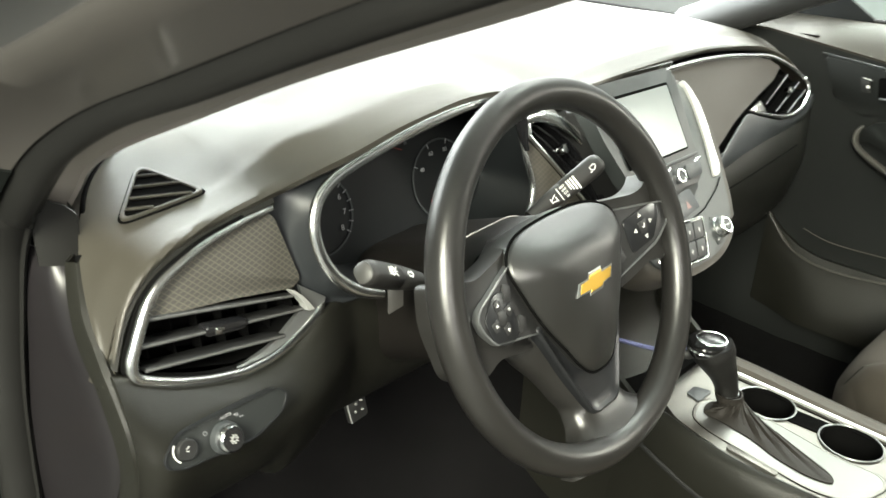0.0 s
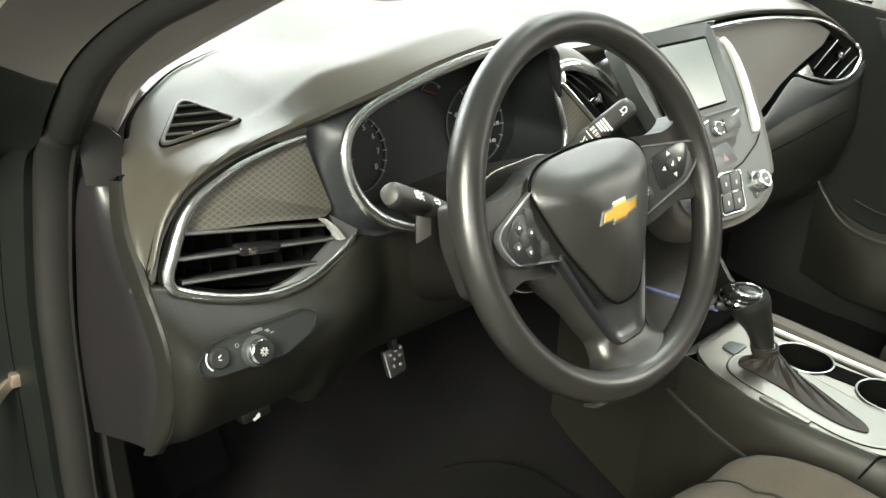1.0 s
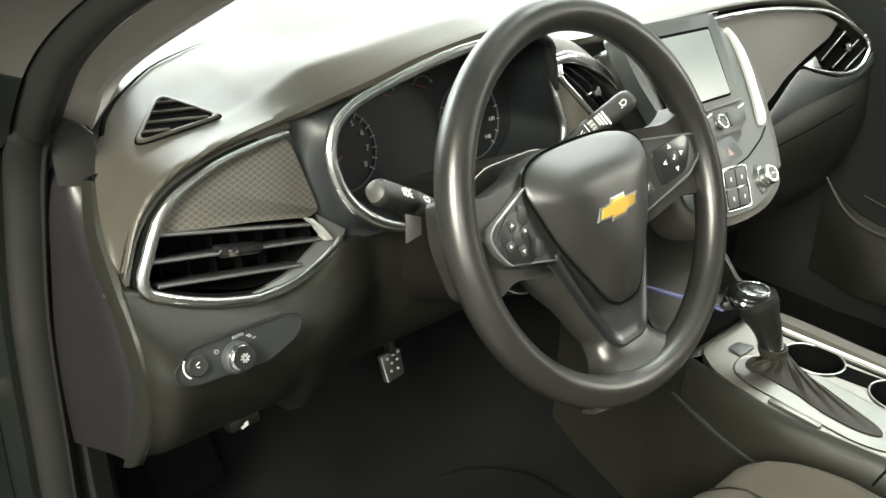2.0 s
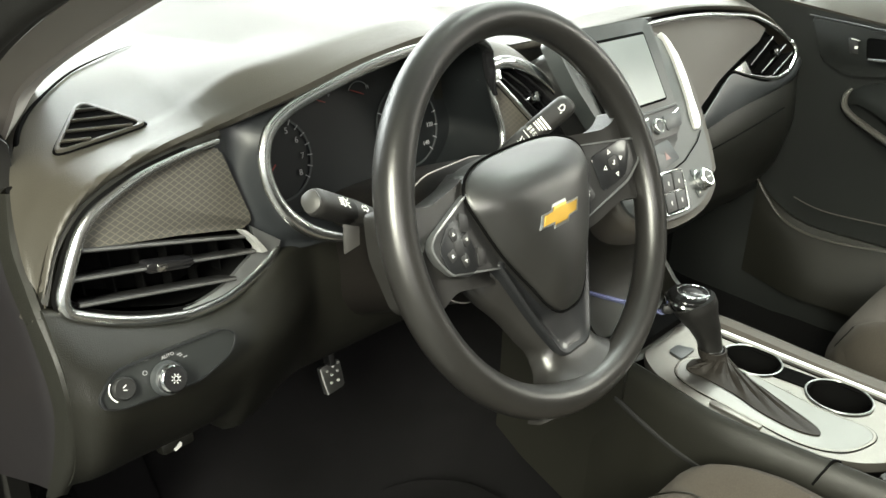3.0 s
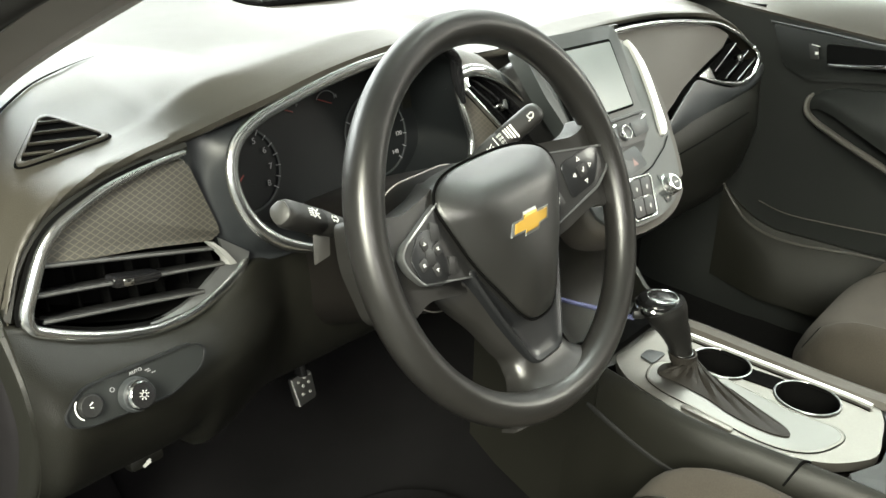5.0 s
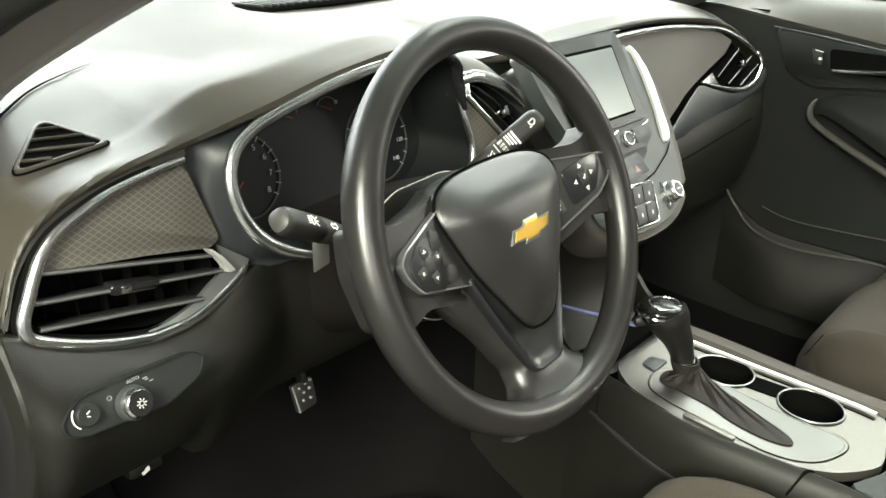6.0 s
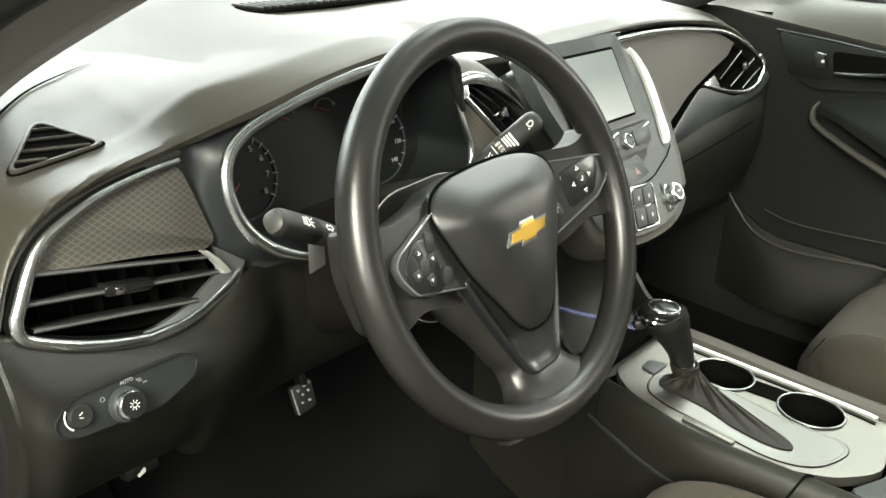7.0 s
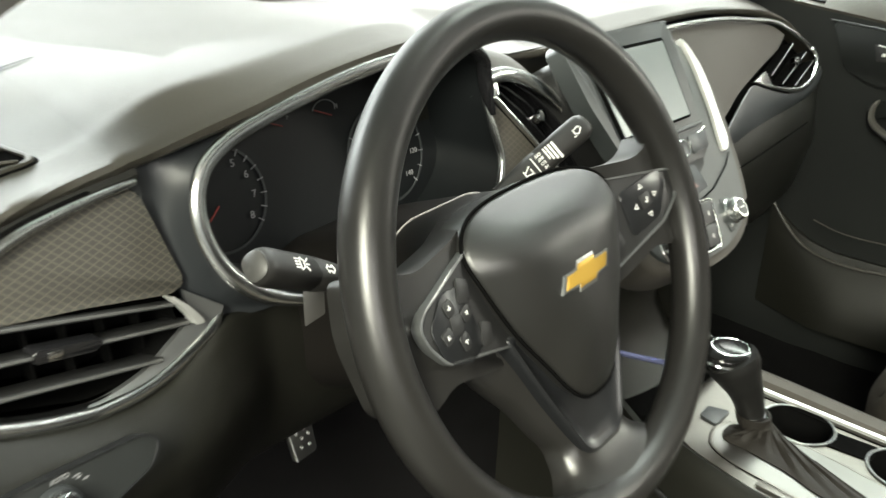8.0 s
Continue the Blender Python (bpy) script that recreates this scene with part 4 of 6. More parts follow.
bag = part("airbag_cover", dome(outl, [(0.975, -0.030), (0.995, -0.012), (1.0, -0.0055)] + [(s, bag_height(s)) for s in (0.99, 0.965, 0.93, 0.88, 0.80, 0.70, 0.58, 0.44, 0.30, 0.15, 0.05)], fall=7.0), BAGMAT, wheel, "grained black airbag cover")
part("cover_gap", sweep([(*(p * 1.012), -0.0030 - crease_fall(*p)) for p in outl], oval(0.0012, 0.0014, 8), True, (0, 0, 1)), DARK, wheel)
EM = pose(-0.003, -0.006, 0.0192)
bow = [(-0.0305, -0.0060), (-0.0245, 0.0055), (-0.0105, 0.0055), (-0.0080, 0.0105), (0.0130, 0.0105), (0.0105, 0.0055), (0.0305, 0.0060), (0.0245, -0.0055), (0.0105, -0.0055), (0.0080, -0.0105), (-0.0130, -0.0105), (-0.0105, -0.0055)]
emb = part("emblem", plate(bow, 0.004, 0.0008, EM, top=0.0022), BEZEL, bag, "chrome-edged gold cross emblem")
part("emblem_face", plate([(x * 0.885, y * 0.74) for x, y in bow], 0.002, 0.0005, EM, top=0.0030), GOLD, bag)
bm = box((0.008, 0.0008, 0.0003), pose(0.022, -0.052, 0.0090, 12, 12, 0))
box((0.006, 0.0008, 0.0003), pose(0.022, -0.056, 0.0082, 12, 12, 0), bm=bm)
box((0.008, 0.0008, 0.0003), pose(0.021, -0.060, 0.0072, 12, 12, 0), bm=bm)
part("embossed_print", bm, BLACK, bag)

for sgn in (-1, 1):
    f = lambda pts: [(sgn * x, y) for x, y in (pts if sgn > 0 else pts[::-1])]
    arm = rounded(f([(0.04, 0.056), (0.09, 0.0475), (0.128, 0.042), (0.150, 0.049), (0.168, 0.056), (0.176, 0.02), (0.172, -0.030), (0.155, -0.040), (0.128, -0.030), (0.09, -0.040), (0.05, -0.050)]), 0.012, 5)
    sp = part("spoke", plate(arm, 0.026, 0.010, pose(0, 0, 0), 4, top=-0.0035), RIMMAT, wheel)
    pad_o = rounded(f([(0.055, 0.0430), (0.098, 0.0355), (0.148, 0.0265), (0.1615, 0.0225), (0.1650, 0.0130), (0.1600, 0.0010), (0.1360, -0.0150), (0.052, -0.0360)] if sgn > 0 else [(0.055, 0.0460), (0.096, 0.0360), (0.138, 0.0215), (0.1470, 0.0135), (0.1440, 0.0010), (0.1320, -0.0160), (0.066, -0.0330), (0.052, -0.0360)]), 0.006, 4)
    pd = part("switch_pad", plate(shrink(pad_o, 0.0022), 0.010, 0.0012, top=0.0010), BLACK, sp, "black switch pad")
    part("pad_bezel", annulus(pad_o, shrink(pad_o, 0.0026), 0.008, None, 0.0022, 0.0010), BEZEL, sp, "silver switch bezel")
    hub = (0.120, 0.0085) if sgn > 0 else (-0.1125, 0.0025)
    rk = pose(hub[0], hub[1], 0, 0, 0, 10 * sgn)
    part("rocker", plate(rounded([(-0.026, -0.019), (0.010, -0.019), (0.029, 0.004), (0.026, 0.016), (-0.024, 0.018)] if sgn > 0 else [(-0.026, 0.002), (-0.016, -0.021), (0.012, -0.026), (0.025, -0.015), (0.012, 0.022), (-0.008, 0.022)], 0.006), 0.004, 0.0012, rk, top=0.0022), TRIMGLOSS, sp)
    part("centre_key", plate(rounded([(-0.006, -0.006), (0.006, -0.006), (0.006, 0.006), (-0.006, 0.006)], 0.002), 0.003, 0.0006, rk, top=0.0030), KEYMAT, sp)
    for k in range(4):
        d = rk @ pose(0, 0, 0.0026, 0, 0, 90 * k + (24 if sgn < 0 else 0)) @ pose(0.0122, 0, 0)
        if sgn > 0:
            bm = bmesh.new()
            t = [bm.verts.new(v) for v in ((0.0028, 0, 0), (-0.0018, 0.0026, 0), (-0.0018, -0.0026, 0))]
            u = [bm.verts.new(v) for v in ((0.0014, 0, 0), (-0.0009, 0.0013, 0), (-0.0009, -0.0013, 0))]
            for i in range(3):
                bm.faces.new((t[i], t[(i + 1) % 3], u[(i + 1) % 3], u[i]))
            bmesh.ops.transform(bm, matrix=d, verts=bm.verts)
            part("arrow_print", bm, WHITEINK, sp)
        else:
            part("key", plate(rounded([(-0.005, -0.0045), (0.005, -0.0045), (0.005, 0.0045), (-0.005, 0.0045)], 0.002), 0.003, 0.0008, d, top=0.0006), KEYMAT, sp)
            bm = box((0.0032, 0.0006, 0.0003), d @ pose(0, 0.0010, 0.0008, 0, 0, -24 - 90 * k))
            box((0.0026, 0.0006, 0.0003), d @ pose(0, -0.0006, 0.0008, 0, 0, -24 - 90 * k), bm=bm)
            box((0.0006, 0.0028, 0.0003), d @ pose(0.0008, 0.0002, 0.0008, 0, 0, -24 - 90 * k), bm=bm)
            part("key_print", bm, WHITEINK, sp)
    if sgn > 0:
        bm = box((0.0010, 0.0045, 0.0003), rk @ pose(0.0012, 0.0002, 0.0033, 0, 0, -25))
        box((0.0010, 0.0022, 0.0003), rk @ pose(-0.0008, -0.001, 0.0033, 0, 0, 40), bm=bm)
        part("tick_print", bm, WHITEINK, sp)
    for x, y in (((0.0800, 0.0205), (0.0785, -0.010)) if sgn > 0 else ((-0.097, 0.0190), (-0.0865, -0.0140))):
        part("edge_key", plate(rounded([(-0.006, -0.008), (0.006, -0.007), (0.006, 0.007), (-0.006, 0.008)], 0.002), 0.004, 0.001, pose(x, y, 0, 0, 0, 20 * sgn), top=0.0030), KEYMAT, sp)
        if sgn > 0:
            bm = box((0.0028, 0.0008, 0.0003), pose(x, y + 0.002, 0.0033, 0, 0, 30))
            box((0.0008, 0.0030, 0.0003), pose(x - 0.001, y - 0.001, 0.0033), bm=bm)
            part("voice_print", bm, WHITEINK, sp)

for o in wheel.children:
    if o.name.startswith("spoke"):
        for c in (o, *o.children):
            for v in c.data.vertices:
                v.co.z += 0.0045 - 0.17 * max(0.0, 0.150 - abs(v.co.x)) - (6.0 * max(0.0, 0.095 - abs(v.co.x)) ** 2 + 0.3 * max(0.0, abs(v.co.x) - 0.140) if c == o else 0.0)

LOWSPOKE = [(-0.172, 0.085, 0.012), (-0.162, 0.072, 0.009), (-0.152, 0.053, 0.001), (-0.142, 0.042, -0.0055), (-0.128, 0.0385, -0.0105), (-0.110, 0.047, -0.0125), (-0.085, 0.060, -0.0135), (-0.050, 0.084, -0.0150), (-0.025, 0.092, -0.0200)]
rows = []
for y in np.linspace(-0.172, -0.025, 34):
    hw, zt = interp(y, LOWSPOKE)
    rows.append([(u * hw, y, zt - 0.0125 * abs(u) ** 5) for u in np.linspace(-1, 1, 25)][::-1])
lsp = part("lower_spoke", sheet(rows, 0.014, (0, 0, -1)), RIMMAT, wheel, angle=60)
trim_o = np.array(rounded([(0.070, -0.026), (0.056, -0.064), (0.0405, -0.1000), (0.0225, -0.1400), (-0.0225, -0.1400), (-0.0405, -0.1000), (-0.056, -0.064), (-0.070, -0.026)][::-1], [0.006, 0.02, 0.03, 0.012, 0.012, 0.03, 0.02, 0.006], 6))
part("lower_trim", dome(trim_o, [(1.0, -0.022), (1.0, -0.0115), (0.988, -0.0088), (0.965, -0.0074), (0.925, -0.0068), (0.895, -0.0078), (0.85, -0.0098), (0.7, -0.0112), (0.3, -0.012)], centre=(0, -0.082)), TRIMGLOSS, lsp, "satin black lower spoke trim")
part("hub_back", dome(np.array(rounded([(-0.085, 0.05), (0.085, 0.05), (0.05, -0.08), (-0.05, -0.08)], 0.03, 6)), [(0.9, -0.062), (1.0, -0.03), (1.0, -0.016)]), DARK, wheel)

# ---------------------------------------------------------------- column shroud and stalks
col = thing("steering_column", "dark plastic steering column shroud behind the wheel", "steering column", WM)
so = np.array(rounded([(-0.070, 0.040), (-0.04, 0.056), (0.04, 0.056), (0.070, 0.040), (0.070, -0.045), (0.04, -0.075), (-0.04, -0.075), (-0.070, -0.045)], 0.02, 5))
part("shroud", dome(so[::-1], [(0.80, -0.045), (0.92, -0.050), (0.98, -0.062), (1.0, -0.09), (1.05, -0.16), (1.10, -0.26)]), COLMAT, col)
part("shroud_seam", sweep([(*(p * 1.012), -0.098) for p in so], oval(0.0008, 0.0005, 6), True, (0, 0, 1)), GREYTRIM, col)


GREYCAP = mat("grey_cap_plastic", (0.034, 0.033, 0.031), 0.5, bump=0.15)


def stalk(name, label, tip, root, rt, rr):
    s = thing(name, label, "stalk")
    a, b = np.array(tip), np.array(root)
    d = (b - a) / np.linalg.norm(b - a)
    L = np.linalg.norm(b - a)
    pts = [a + d * L * t for t in (0, 0.02, 0.05, 0.10, 0.30, 0.52, 0.53, 0.55, 0.56, 0.75, 1.0)]
    sc = np.array([0.80, 0.93, 1.0, 1.02, 1.0, 0.97, 0.92, 0.92, 0.97, 0.86, 0.70]) * rt
    part("lever", sweep(pts, oval(1, rr, 18, 2.6), up=(0, -0.6, 0.8), scale=sc), STALKMAT, s)
    part("end_cap", sweep([a - d * 0.002, a - d * 0.001, a + d * 0.001], oval(1, rr, 18, 2.6), up=(0, -0.6, 0.8), scale=np.array([0.70, 0.82, 0.83]) * rt), GREYCAP, s, "grey end cap")
    w = np.array((0, -0.72, 0.69))
    w -= d * (w @ d)
    w /= np.linalg.norm(w)
    return s, a, d, L, w


def marks(s, m, bars, name="symbol_print", ink=WHITEINK):
    bm = None
    for x, y, lx, ly, r in bars:
        if bm is None:
            bm = box((lx, ly, 0.0004), m @ pose(x, y, 0, 0, 0, r))
        else:
            box((lx, ly, 0.0004), m @ pose(x, y, 0, 0, 0, r), bm=bm)
    return part(name, bm, ink, s)


s, a, d, L, w = stalk("turn_signal_stalk", "black turn signal stalk with white symbols", (-0.189, 0.090, 0.9515), (-0.100, 0.112, 0.905), 0.0115, 0.92)
LAMP = [(-0.005, 0.003, 0.004, 0.0009, 0), (-0.005, 0.001, 0.004, 0.0009, 0), (-0.005, -0.001, 0.004, 0.0009, 0), (-0.005, -0.003, 0.004, 0.0009, 0), (-0.0015, 0, 0.001, 0.008, 0), (0.0008, 0.0033, 0.004, 0.001, -30), (0.0008, -0.0033, 0.004, 0.001, 30), (0.0028, 0, 0.001, 0.005, 0), (0.006, 0.003, 0.004, 0.001, 40), (0.006, -0.003, 0.004, 0.001, -40), (0.0065, 0, 0.004, 0.0009, 0)]
ARROWS = [(-0.004, 0.0015, 0.0045, 0.001, 45), (-0.004, -0.0015, 0.0045, 0.001, -45), (0.004, 0.0015, 0.0045, 0.001, -45), (0.004, -0.0015, 0.0045, 0.001, 45), (-0.001, 0.0016, 0.004, 0.0009, 0), (-0.001, -0.0016, 0.004, 0.0009, 0), (0.0014, 0.0022, 0.001, 0.002, 0), (0.0014, -0.0022, 0.001, 0.002, 0)]
marks(s, basis(a + d * L * 0.32 + w * 0.0110, d, np.cross(w, d)), LAMP)
marks(s, basis(a + d * L * 0.66 + w * 0.0100, d, np.cross(w, d)), ARROWS)
part("shroud_tab", plate(rounded([(-0.007, 0.013), (-0.007, -0.017), (0.0075, -0.008), (0.0075, 0.013)], 0.0012), 0.008, 0.0012, basis((-0.122, 0.122, 0.892), (1, -0.75, 0), (0, 0.1, 1)), top=0.004), TABMAT, s, "grey tab under the stalk")
s, a, d, L, w = stalk("wiper_stalk", "black wiper stalk with white symbols and ring marks", (0.173, 0.101, 0.9665), (0.081, 0.121, 0.917), 0.0122, 0.92)
marks(s, basis(a + d * L * 0.14 + w * 0.0119, d, np.cross(w, d)), [(-0.003, 0.001, 0.005, 0.001, 40), (0.001, 0.002, 0.004, 0.001, -30), (0.003, -0.001, 0.001, 0.005, 0), (-0.001, -0.003, 0.005, 0.001, 10), (0.004, 0.003, 0.003, 0.001, 0), (-0.004, -0.002, 0.002, 0.001, 0)])
mm = basis(a + d * L * 0.44 + w * 0.0117, d, np.cross(w, d))
marks(s, mm, [(-0.006, 0.001, 0.0022, 0.017, 0), (-0.002, 0.000, 0.0018, 0.015, 0), (0.0015, -0.001, 0.0015, 0.013, 0), (0.0045, -0.002, 0.0012, 0.011, 0)], "ring_marks")
for i, txt in enumerate(("HI", "LO", "INT", "OFF")):
    lettering("speed_print", txt, 0.0040, basis(a + d * L * (0.55 + 0.001 * i) + w * 0.0114 + np.cross(w, d) * (0.0065 - 0.0042 * i), d, np.cross(w, d)), WHITEINK, s)
marks(s, basis(a + d * L * 0.60 + w * 0.0114, d, np.cross(w, d)), [(0.002, 0, 0.0008, 0.016, 0), (0.011, -0.002, 0.008, 0.0009, 25), (0.011, 0.003, 0.008, 0.0009, -15), (0.015, 0.0, 0.0009, 0.006, 0), (0.008, 0.001, 0.0009, 0.004, 0)])

# ---------------------------------------------------------------- instrument cluster
clu = thing("instrument_cluster", "unlit black instrument cluster with chrome surround", "instrument cluster")
k0 = 14
path = ring[k0:k0 + 68]
sc = np.array([0.35 + 0.65 * min(1, 0.55 + i / 12, (len(path) - 1 - i) / 16 + 0.12) for i in range(len(path))])
part("ring_trim", sweep(path, oval(0.0064, 0.0048, 12), up=(0, -1, 0.15), scale=sc), CHROME, clu, "satin chrome ring")
path = ring[94:118]
part("hood_end", sweep(ring[74:98] + np.array((0.001, -0.003, 0.001)), oval(0.0052, 0.0085, 12), up=(0, -1, 0.15), scale=np.interp(np.linspace(0, 1, 24), [0, 0.3, 0.8, 1], [0.5, 1, 1, 0.5])), GLOSS, clu, "glossy black end of the hood")
part("ring_trim", sweep(path, oval(0.0038, 0.004, 12), up=(0, -1, 0.15), scale=np.interp(np.linspace(0, 1, len(path)), [0, 0.2, 1], [0.4, 1, 1])), CHROME, clu, "satin chrome ring")
rows = []
for s_, dy in ((1.0, 0.004), (0.985, 0.02), (0.965, 0.05), (0.955, 0.085)):
    c = ring.mean(0)
    r = [c + (p - c) * s_ + np.array((0, dy, 0)) for p in ring]
    rows.append(r + r[:1])
part("well", sheet(rows, 0.002, (0, 1, 0)), FACEMAT, clu)
CF = basis((0, 0.262, 0.945), (1, 0, 0), (0, 0.25, 1))
part("face_plate", plate(rounded([(-0.165, -0.09), (0.155, -0.09), (0.145, 0.068), (-0.14, 0.062)], 0.03), 0.01, m=CF, top=0.0), FACEMAT, clu)


def dial(cx, cz, r, numbers, needle, big=0.0088):
    g = CF @ Matrix.Translation((cx, (cz - 0.945) * 1.03, 0.001))
    dl = part("dial", annulus([(r * math.cos(q), r * math.sin(q)) for q in th], [((r - 0.0022) * math.cos(q), (r - 0.0022) * math.sin(q)) for q in th], 0.001, g, 0.001), SLATE, clu)
    for deg, txt in numbers:
        q = radians(deg)
        if txt:
            lettering("dial_number", txt, big, g @ pose(0.72 * r * math.cos(q), 0.72 * r * math.sin(q), 0.0012), GREYINK, dl)
        part("tick", box((0.006, 0.0010, 0.0004), g @ pose(0.93 * r * math.cos(q), 0.93 * r * math.sin(q), 0.0012, 0, 0, deg)), GREYINK, dl)
    if needle is not None:
        q = radians(needle)
        part("pointer", box((0.6 * r, 0.0016, 0.001), g @ pose(0.42 * r * math.cos(q), 0.42 * r * math.sin(q), 0.0035, 0, 0, needle), 0.0003), REDINK, dl, "red pointer")
    return dl


dial(-0.104, 0.927, 0.044, [(90, "4"), (56, "5"), (28, "6"), (-4, "7"), (-36, "8"), (72, ""), (42, ""), (12, ""), (-20, "")], 222)
dial(0.080, 0.927, 0.048, [(152, "40"), (112, "60"), (72, "80"), (32, "100"), (-8, "120"), (-46, "140"), (12, ""), (-27, ""), (52, "")], 222, 0.0070)
for cx, txt in ((-0.037, "F"), (0.017, "H")):
    g = CF @ Matrix.Translation((cx, 0.030, 0.001))
    lettering("gauge_letter", txt, 0.0062, g @ pose(0.013, 0.004, 0.0004), GREYINK, clu)
    part("gauge_pointer", box((0.020, 0.0012, 0.0008), g @ pose(-0.003, 0.001, 0.001, 0, 0, -22), 0.0003), REDINK, clu, "red pointer")
    part("gauge_arc", sweep([(0.016 * math.cos(q), 0.016 * math.sin(q) - 0.004, 0.0004) for q in np.linspace(0.5, 2.6, 12)], oval(0.0005, 0.0002, 6), up=(0, 0, 1)), GREYINK, clu).matrix_basis = g

# ---------------------------------------------------------------- centre vent beside the cluster
cv = thing("air_vent", "tall chrome-framed centre air vent with black slats", "air vent", group="dashboard air vents")


def cvp(x, z, out=0.0):
    return np.array((x, 0.19 + 0.45 * (z - 0.93) - out, z))


arc = crom([cvp(x, z, 0.004) for x, z in ((0.150, 0.975), (0.158, 0.985), (0.172, 0.9895), (0.196, 0.9915), (0.216, 0.988), (0.237, 0.980), (0.256, 0.969), (0.271, 0.957), (0.284, 0.942), (0.295, 0.925), (0.304, 0.905), (0.311, 0.885), (0.318, 0.860), (0.322, 0.84))], 5)
part("frame", sweep(arc, oval(0.0078, 0.005, 14), up=(0.1, -1, 0.3)), CHROME, cv, "satin chrome frame")
low_e = crom([cvp(x, z, 0.002) for x, z in ((0.168, 0.986), (0.180, 0.972), (0.198, 0.951), (0.220, 0.925), (0.242, 0.897), (0.262, 0.870), (0.275, 0.845))], 5)
part("inner_strip", sweep(low_e, oval(0.0030, 0.003, 10), up=(0.1, -1, 0.3)), CHROME, cv)
part("corner", plate(rounded([(-0.012, -0.008), (0.010, -0.010), (0.013, 0.008), (-0.012, 0.008)], 0.003), 0.006, 0.002, basis(cvp(0.172, 0.982, 0.006), (1, 0, 0), (0, 0.45, 1))), CHROME, cv)
bm = bmesh.new()
A = [bm.verts.new(p + np.array((0, 0.045, 0))) for p in arc[10::6]]
B = [bm.verts.new(p + np.array((0, 0.045, 0))) for p in low_e[::3][: len(A)]]
bm.faces.new(A + B[::-1])
part("duct", bm, DARK, cv)
for t in (0.28, 0.52, 0.76):
    pts = [arc[int(8 + (len(arc) - 10) * q)] * t + low_e[int((len(low_e) - 1) * q)] * (1 - t) + np.array((0, 0.010, 0)) for q in np.linspace(0.02, 0.98, 9)]
    part("slat", sweep(pts, [(0.0013, 0.004), (0.0013, -0.016), (-0.0013, -0.016), (-0.0013, 0.004)], up=(0.1, -1, 0.3)), GLOSS, cv)
part("tab", lathe([(0, 0.010), (0.006, 0.009), (0.0075, 0.004), (0.0075, -0.004)], basis(cvp(0.236, 0.945, 0.000), (1, 0, 0), (0, 0.45, 1)), 16), BRIGHT, cv, "chrome tab")
# woven inlay between ring and vent, and the support behind
zz = [((0.152, 0.985), (0.176, 0.972)), ((0.153, 0.955), (0.196, 0.950)), ((0.160, 0.925), (0.218, 0.924)), ((0.160, 0.90), (0.240, 0.896)), ((0.150, 0.87), (0.262, 0.868)), ((0.14, 0.84), (0.275, 0.842))]
rows = [[cvp(a[0] + (b[0] - a[0]) * s_, a[1] + (b[1] - a[1]) * s_, -0.004 - 0.004 * (1 - s_)) for s_ in np.linspace(0, 1, 6)] for a, b in zz]
part("centre_inlay", sheet(rows, 0.006, (0, 1, 0)), LATTICE_B, dash, "brown woven inlay")
rows = [[(x, y0 + 0.006 * abs(x - 0.24), z) for x in np.linspace(0.13, 0.60, 20)] for y0, z in ((0.25, 1.000), (0.262, 0.97), (0.262, 0.90), (0.262, 0.80), (0.262, 0.70))]
part("centre_support", sheet(rows, 0.006, (0, 1, 0)), LOWER, dash)
rows = []
for q in np.linspace(0, 1, 7):
    rows.append([p + np.array((0.030 * q * min(1.0, max(0.0, (p[0] - 0.150) / 0.08)), 0.006 + 0.044 * q, 0.018 * math.sin(0.5 * math.pi * q) * max(0.0, 1 - max(0.0, p[0] - 0.20) / 0.10) + 0.004 * math.sin(math.pi * q))) for p in arc])
part("vent_shoulder", sheet(rows, 0.004, (0, 1, 0)), PAD, dash, "soft grained vinyl round the centre vent")

# ---------------------------------------------------------------- centre stack
stack = thing("centre_stack", "grey centre stack with climate controls and silver side trims", "centre stack")
SX = 0.363


def stp(x, z, out=0.0):
    n = np.array((0, -0.781, 0.625))
    return np.array((x, 0.102 + 0.8 * (z - 0.875), z)) + n * out


def stx(x, z):
    """Place in the stack's own plane."""
    return (x - SX, (z - 0.875) * 1.2806)


SM = basis((SX, 0.102, 0.875), (1, 0, 0), (0, 0.8, 1))
body = [(0.360, 0.99), (0.360, 0.95), (0.345, 0.905), (0.300, 0.866), (0.250, 0.845), (0.253, 0.813), (0.317, 0.794), (0.409, 0.794), (0.473, 0.813), (0.503, 0.843), (0.524, 0.880), (0.540, 0.915), (0.546, 0.953), (0.532, 0.990), (0.49, 1.0), (0.39, 1.0)]
bo = crom([stx(*p) for p in body], 4, True).tolist()
part("surround", plate(bo, 0.05, 0.010, SM, 3, top=0.0), BROWN, stack, "brown-grey stitched surround")
inner_b = crom([stx(SX + (x - SX) * 0.90, 0.895 + (z - 0.895) * 0.93) for x, z in body], 4, True).tolist()
part("panel", plate(inner_b, 0.02, 0.003, SM, 2, top=0.004), STACKGREY, stack, "slate grey control panel")
for sgn in (1,):
    tr = crom([(SX + sgn * (x - SX), z) for x, z in ((0.516, 0.990), (0.528, 0.968), (0.5235, 0.938), (0.512, 0.911), (0.4985, 0.880), (0.480, 0.875), (0.483, 0.888), (0.497, 0.913), (0.506, 0.937), (0.513, 0.961))], 4, True)
    part("side_trim", plate([stx(*p) for p in tr[::sgn]], 0.012, 0.0015, SM, 2, top=0.0085), BRIGHTSILVER, stack, "silver side trim, pale for its reflection")
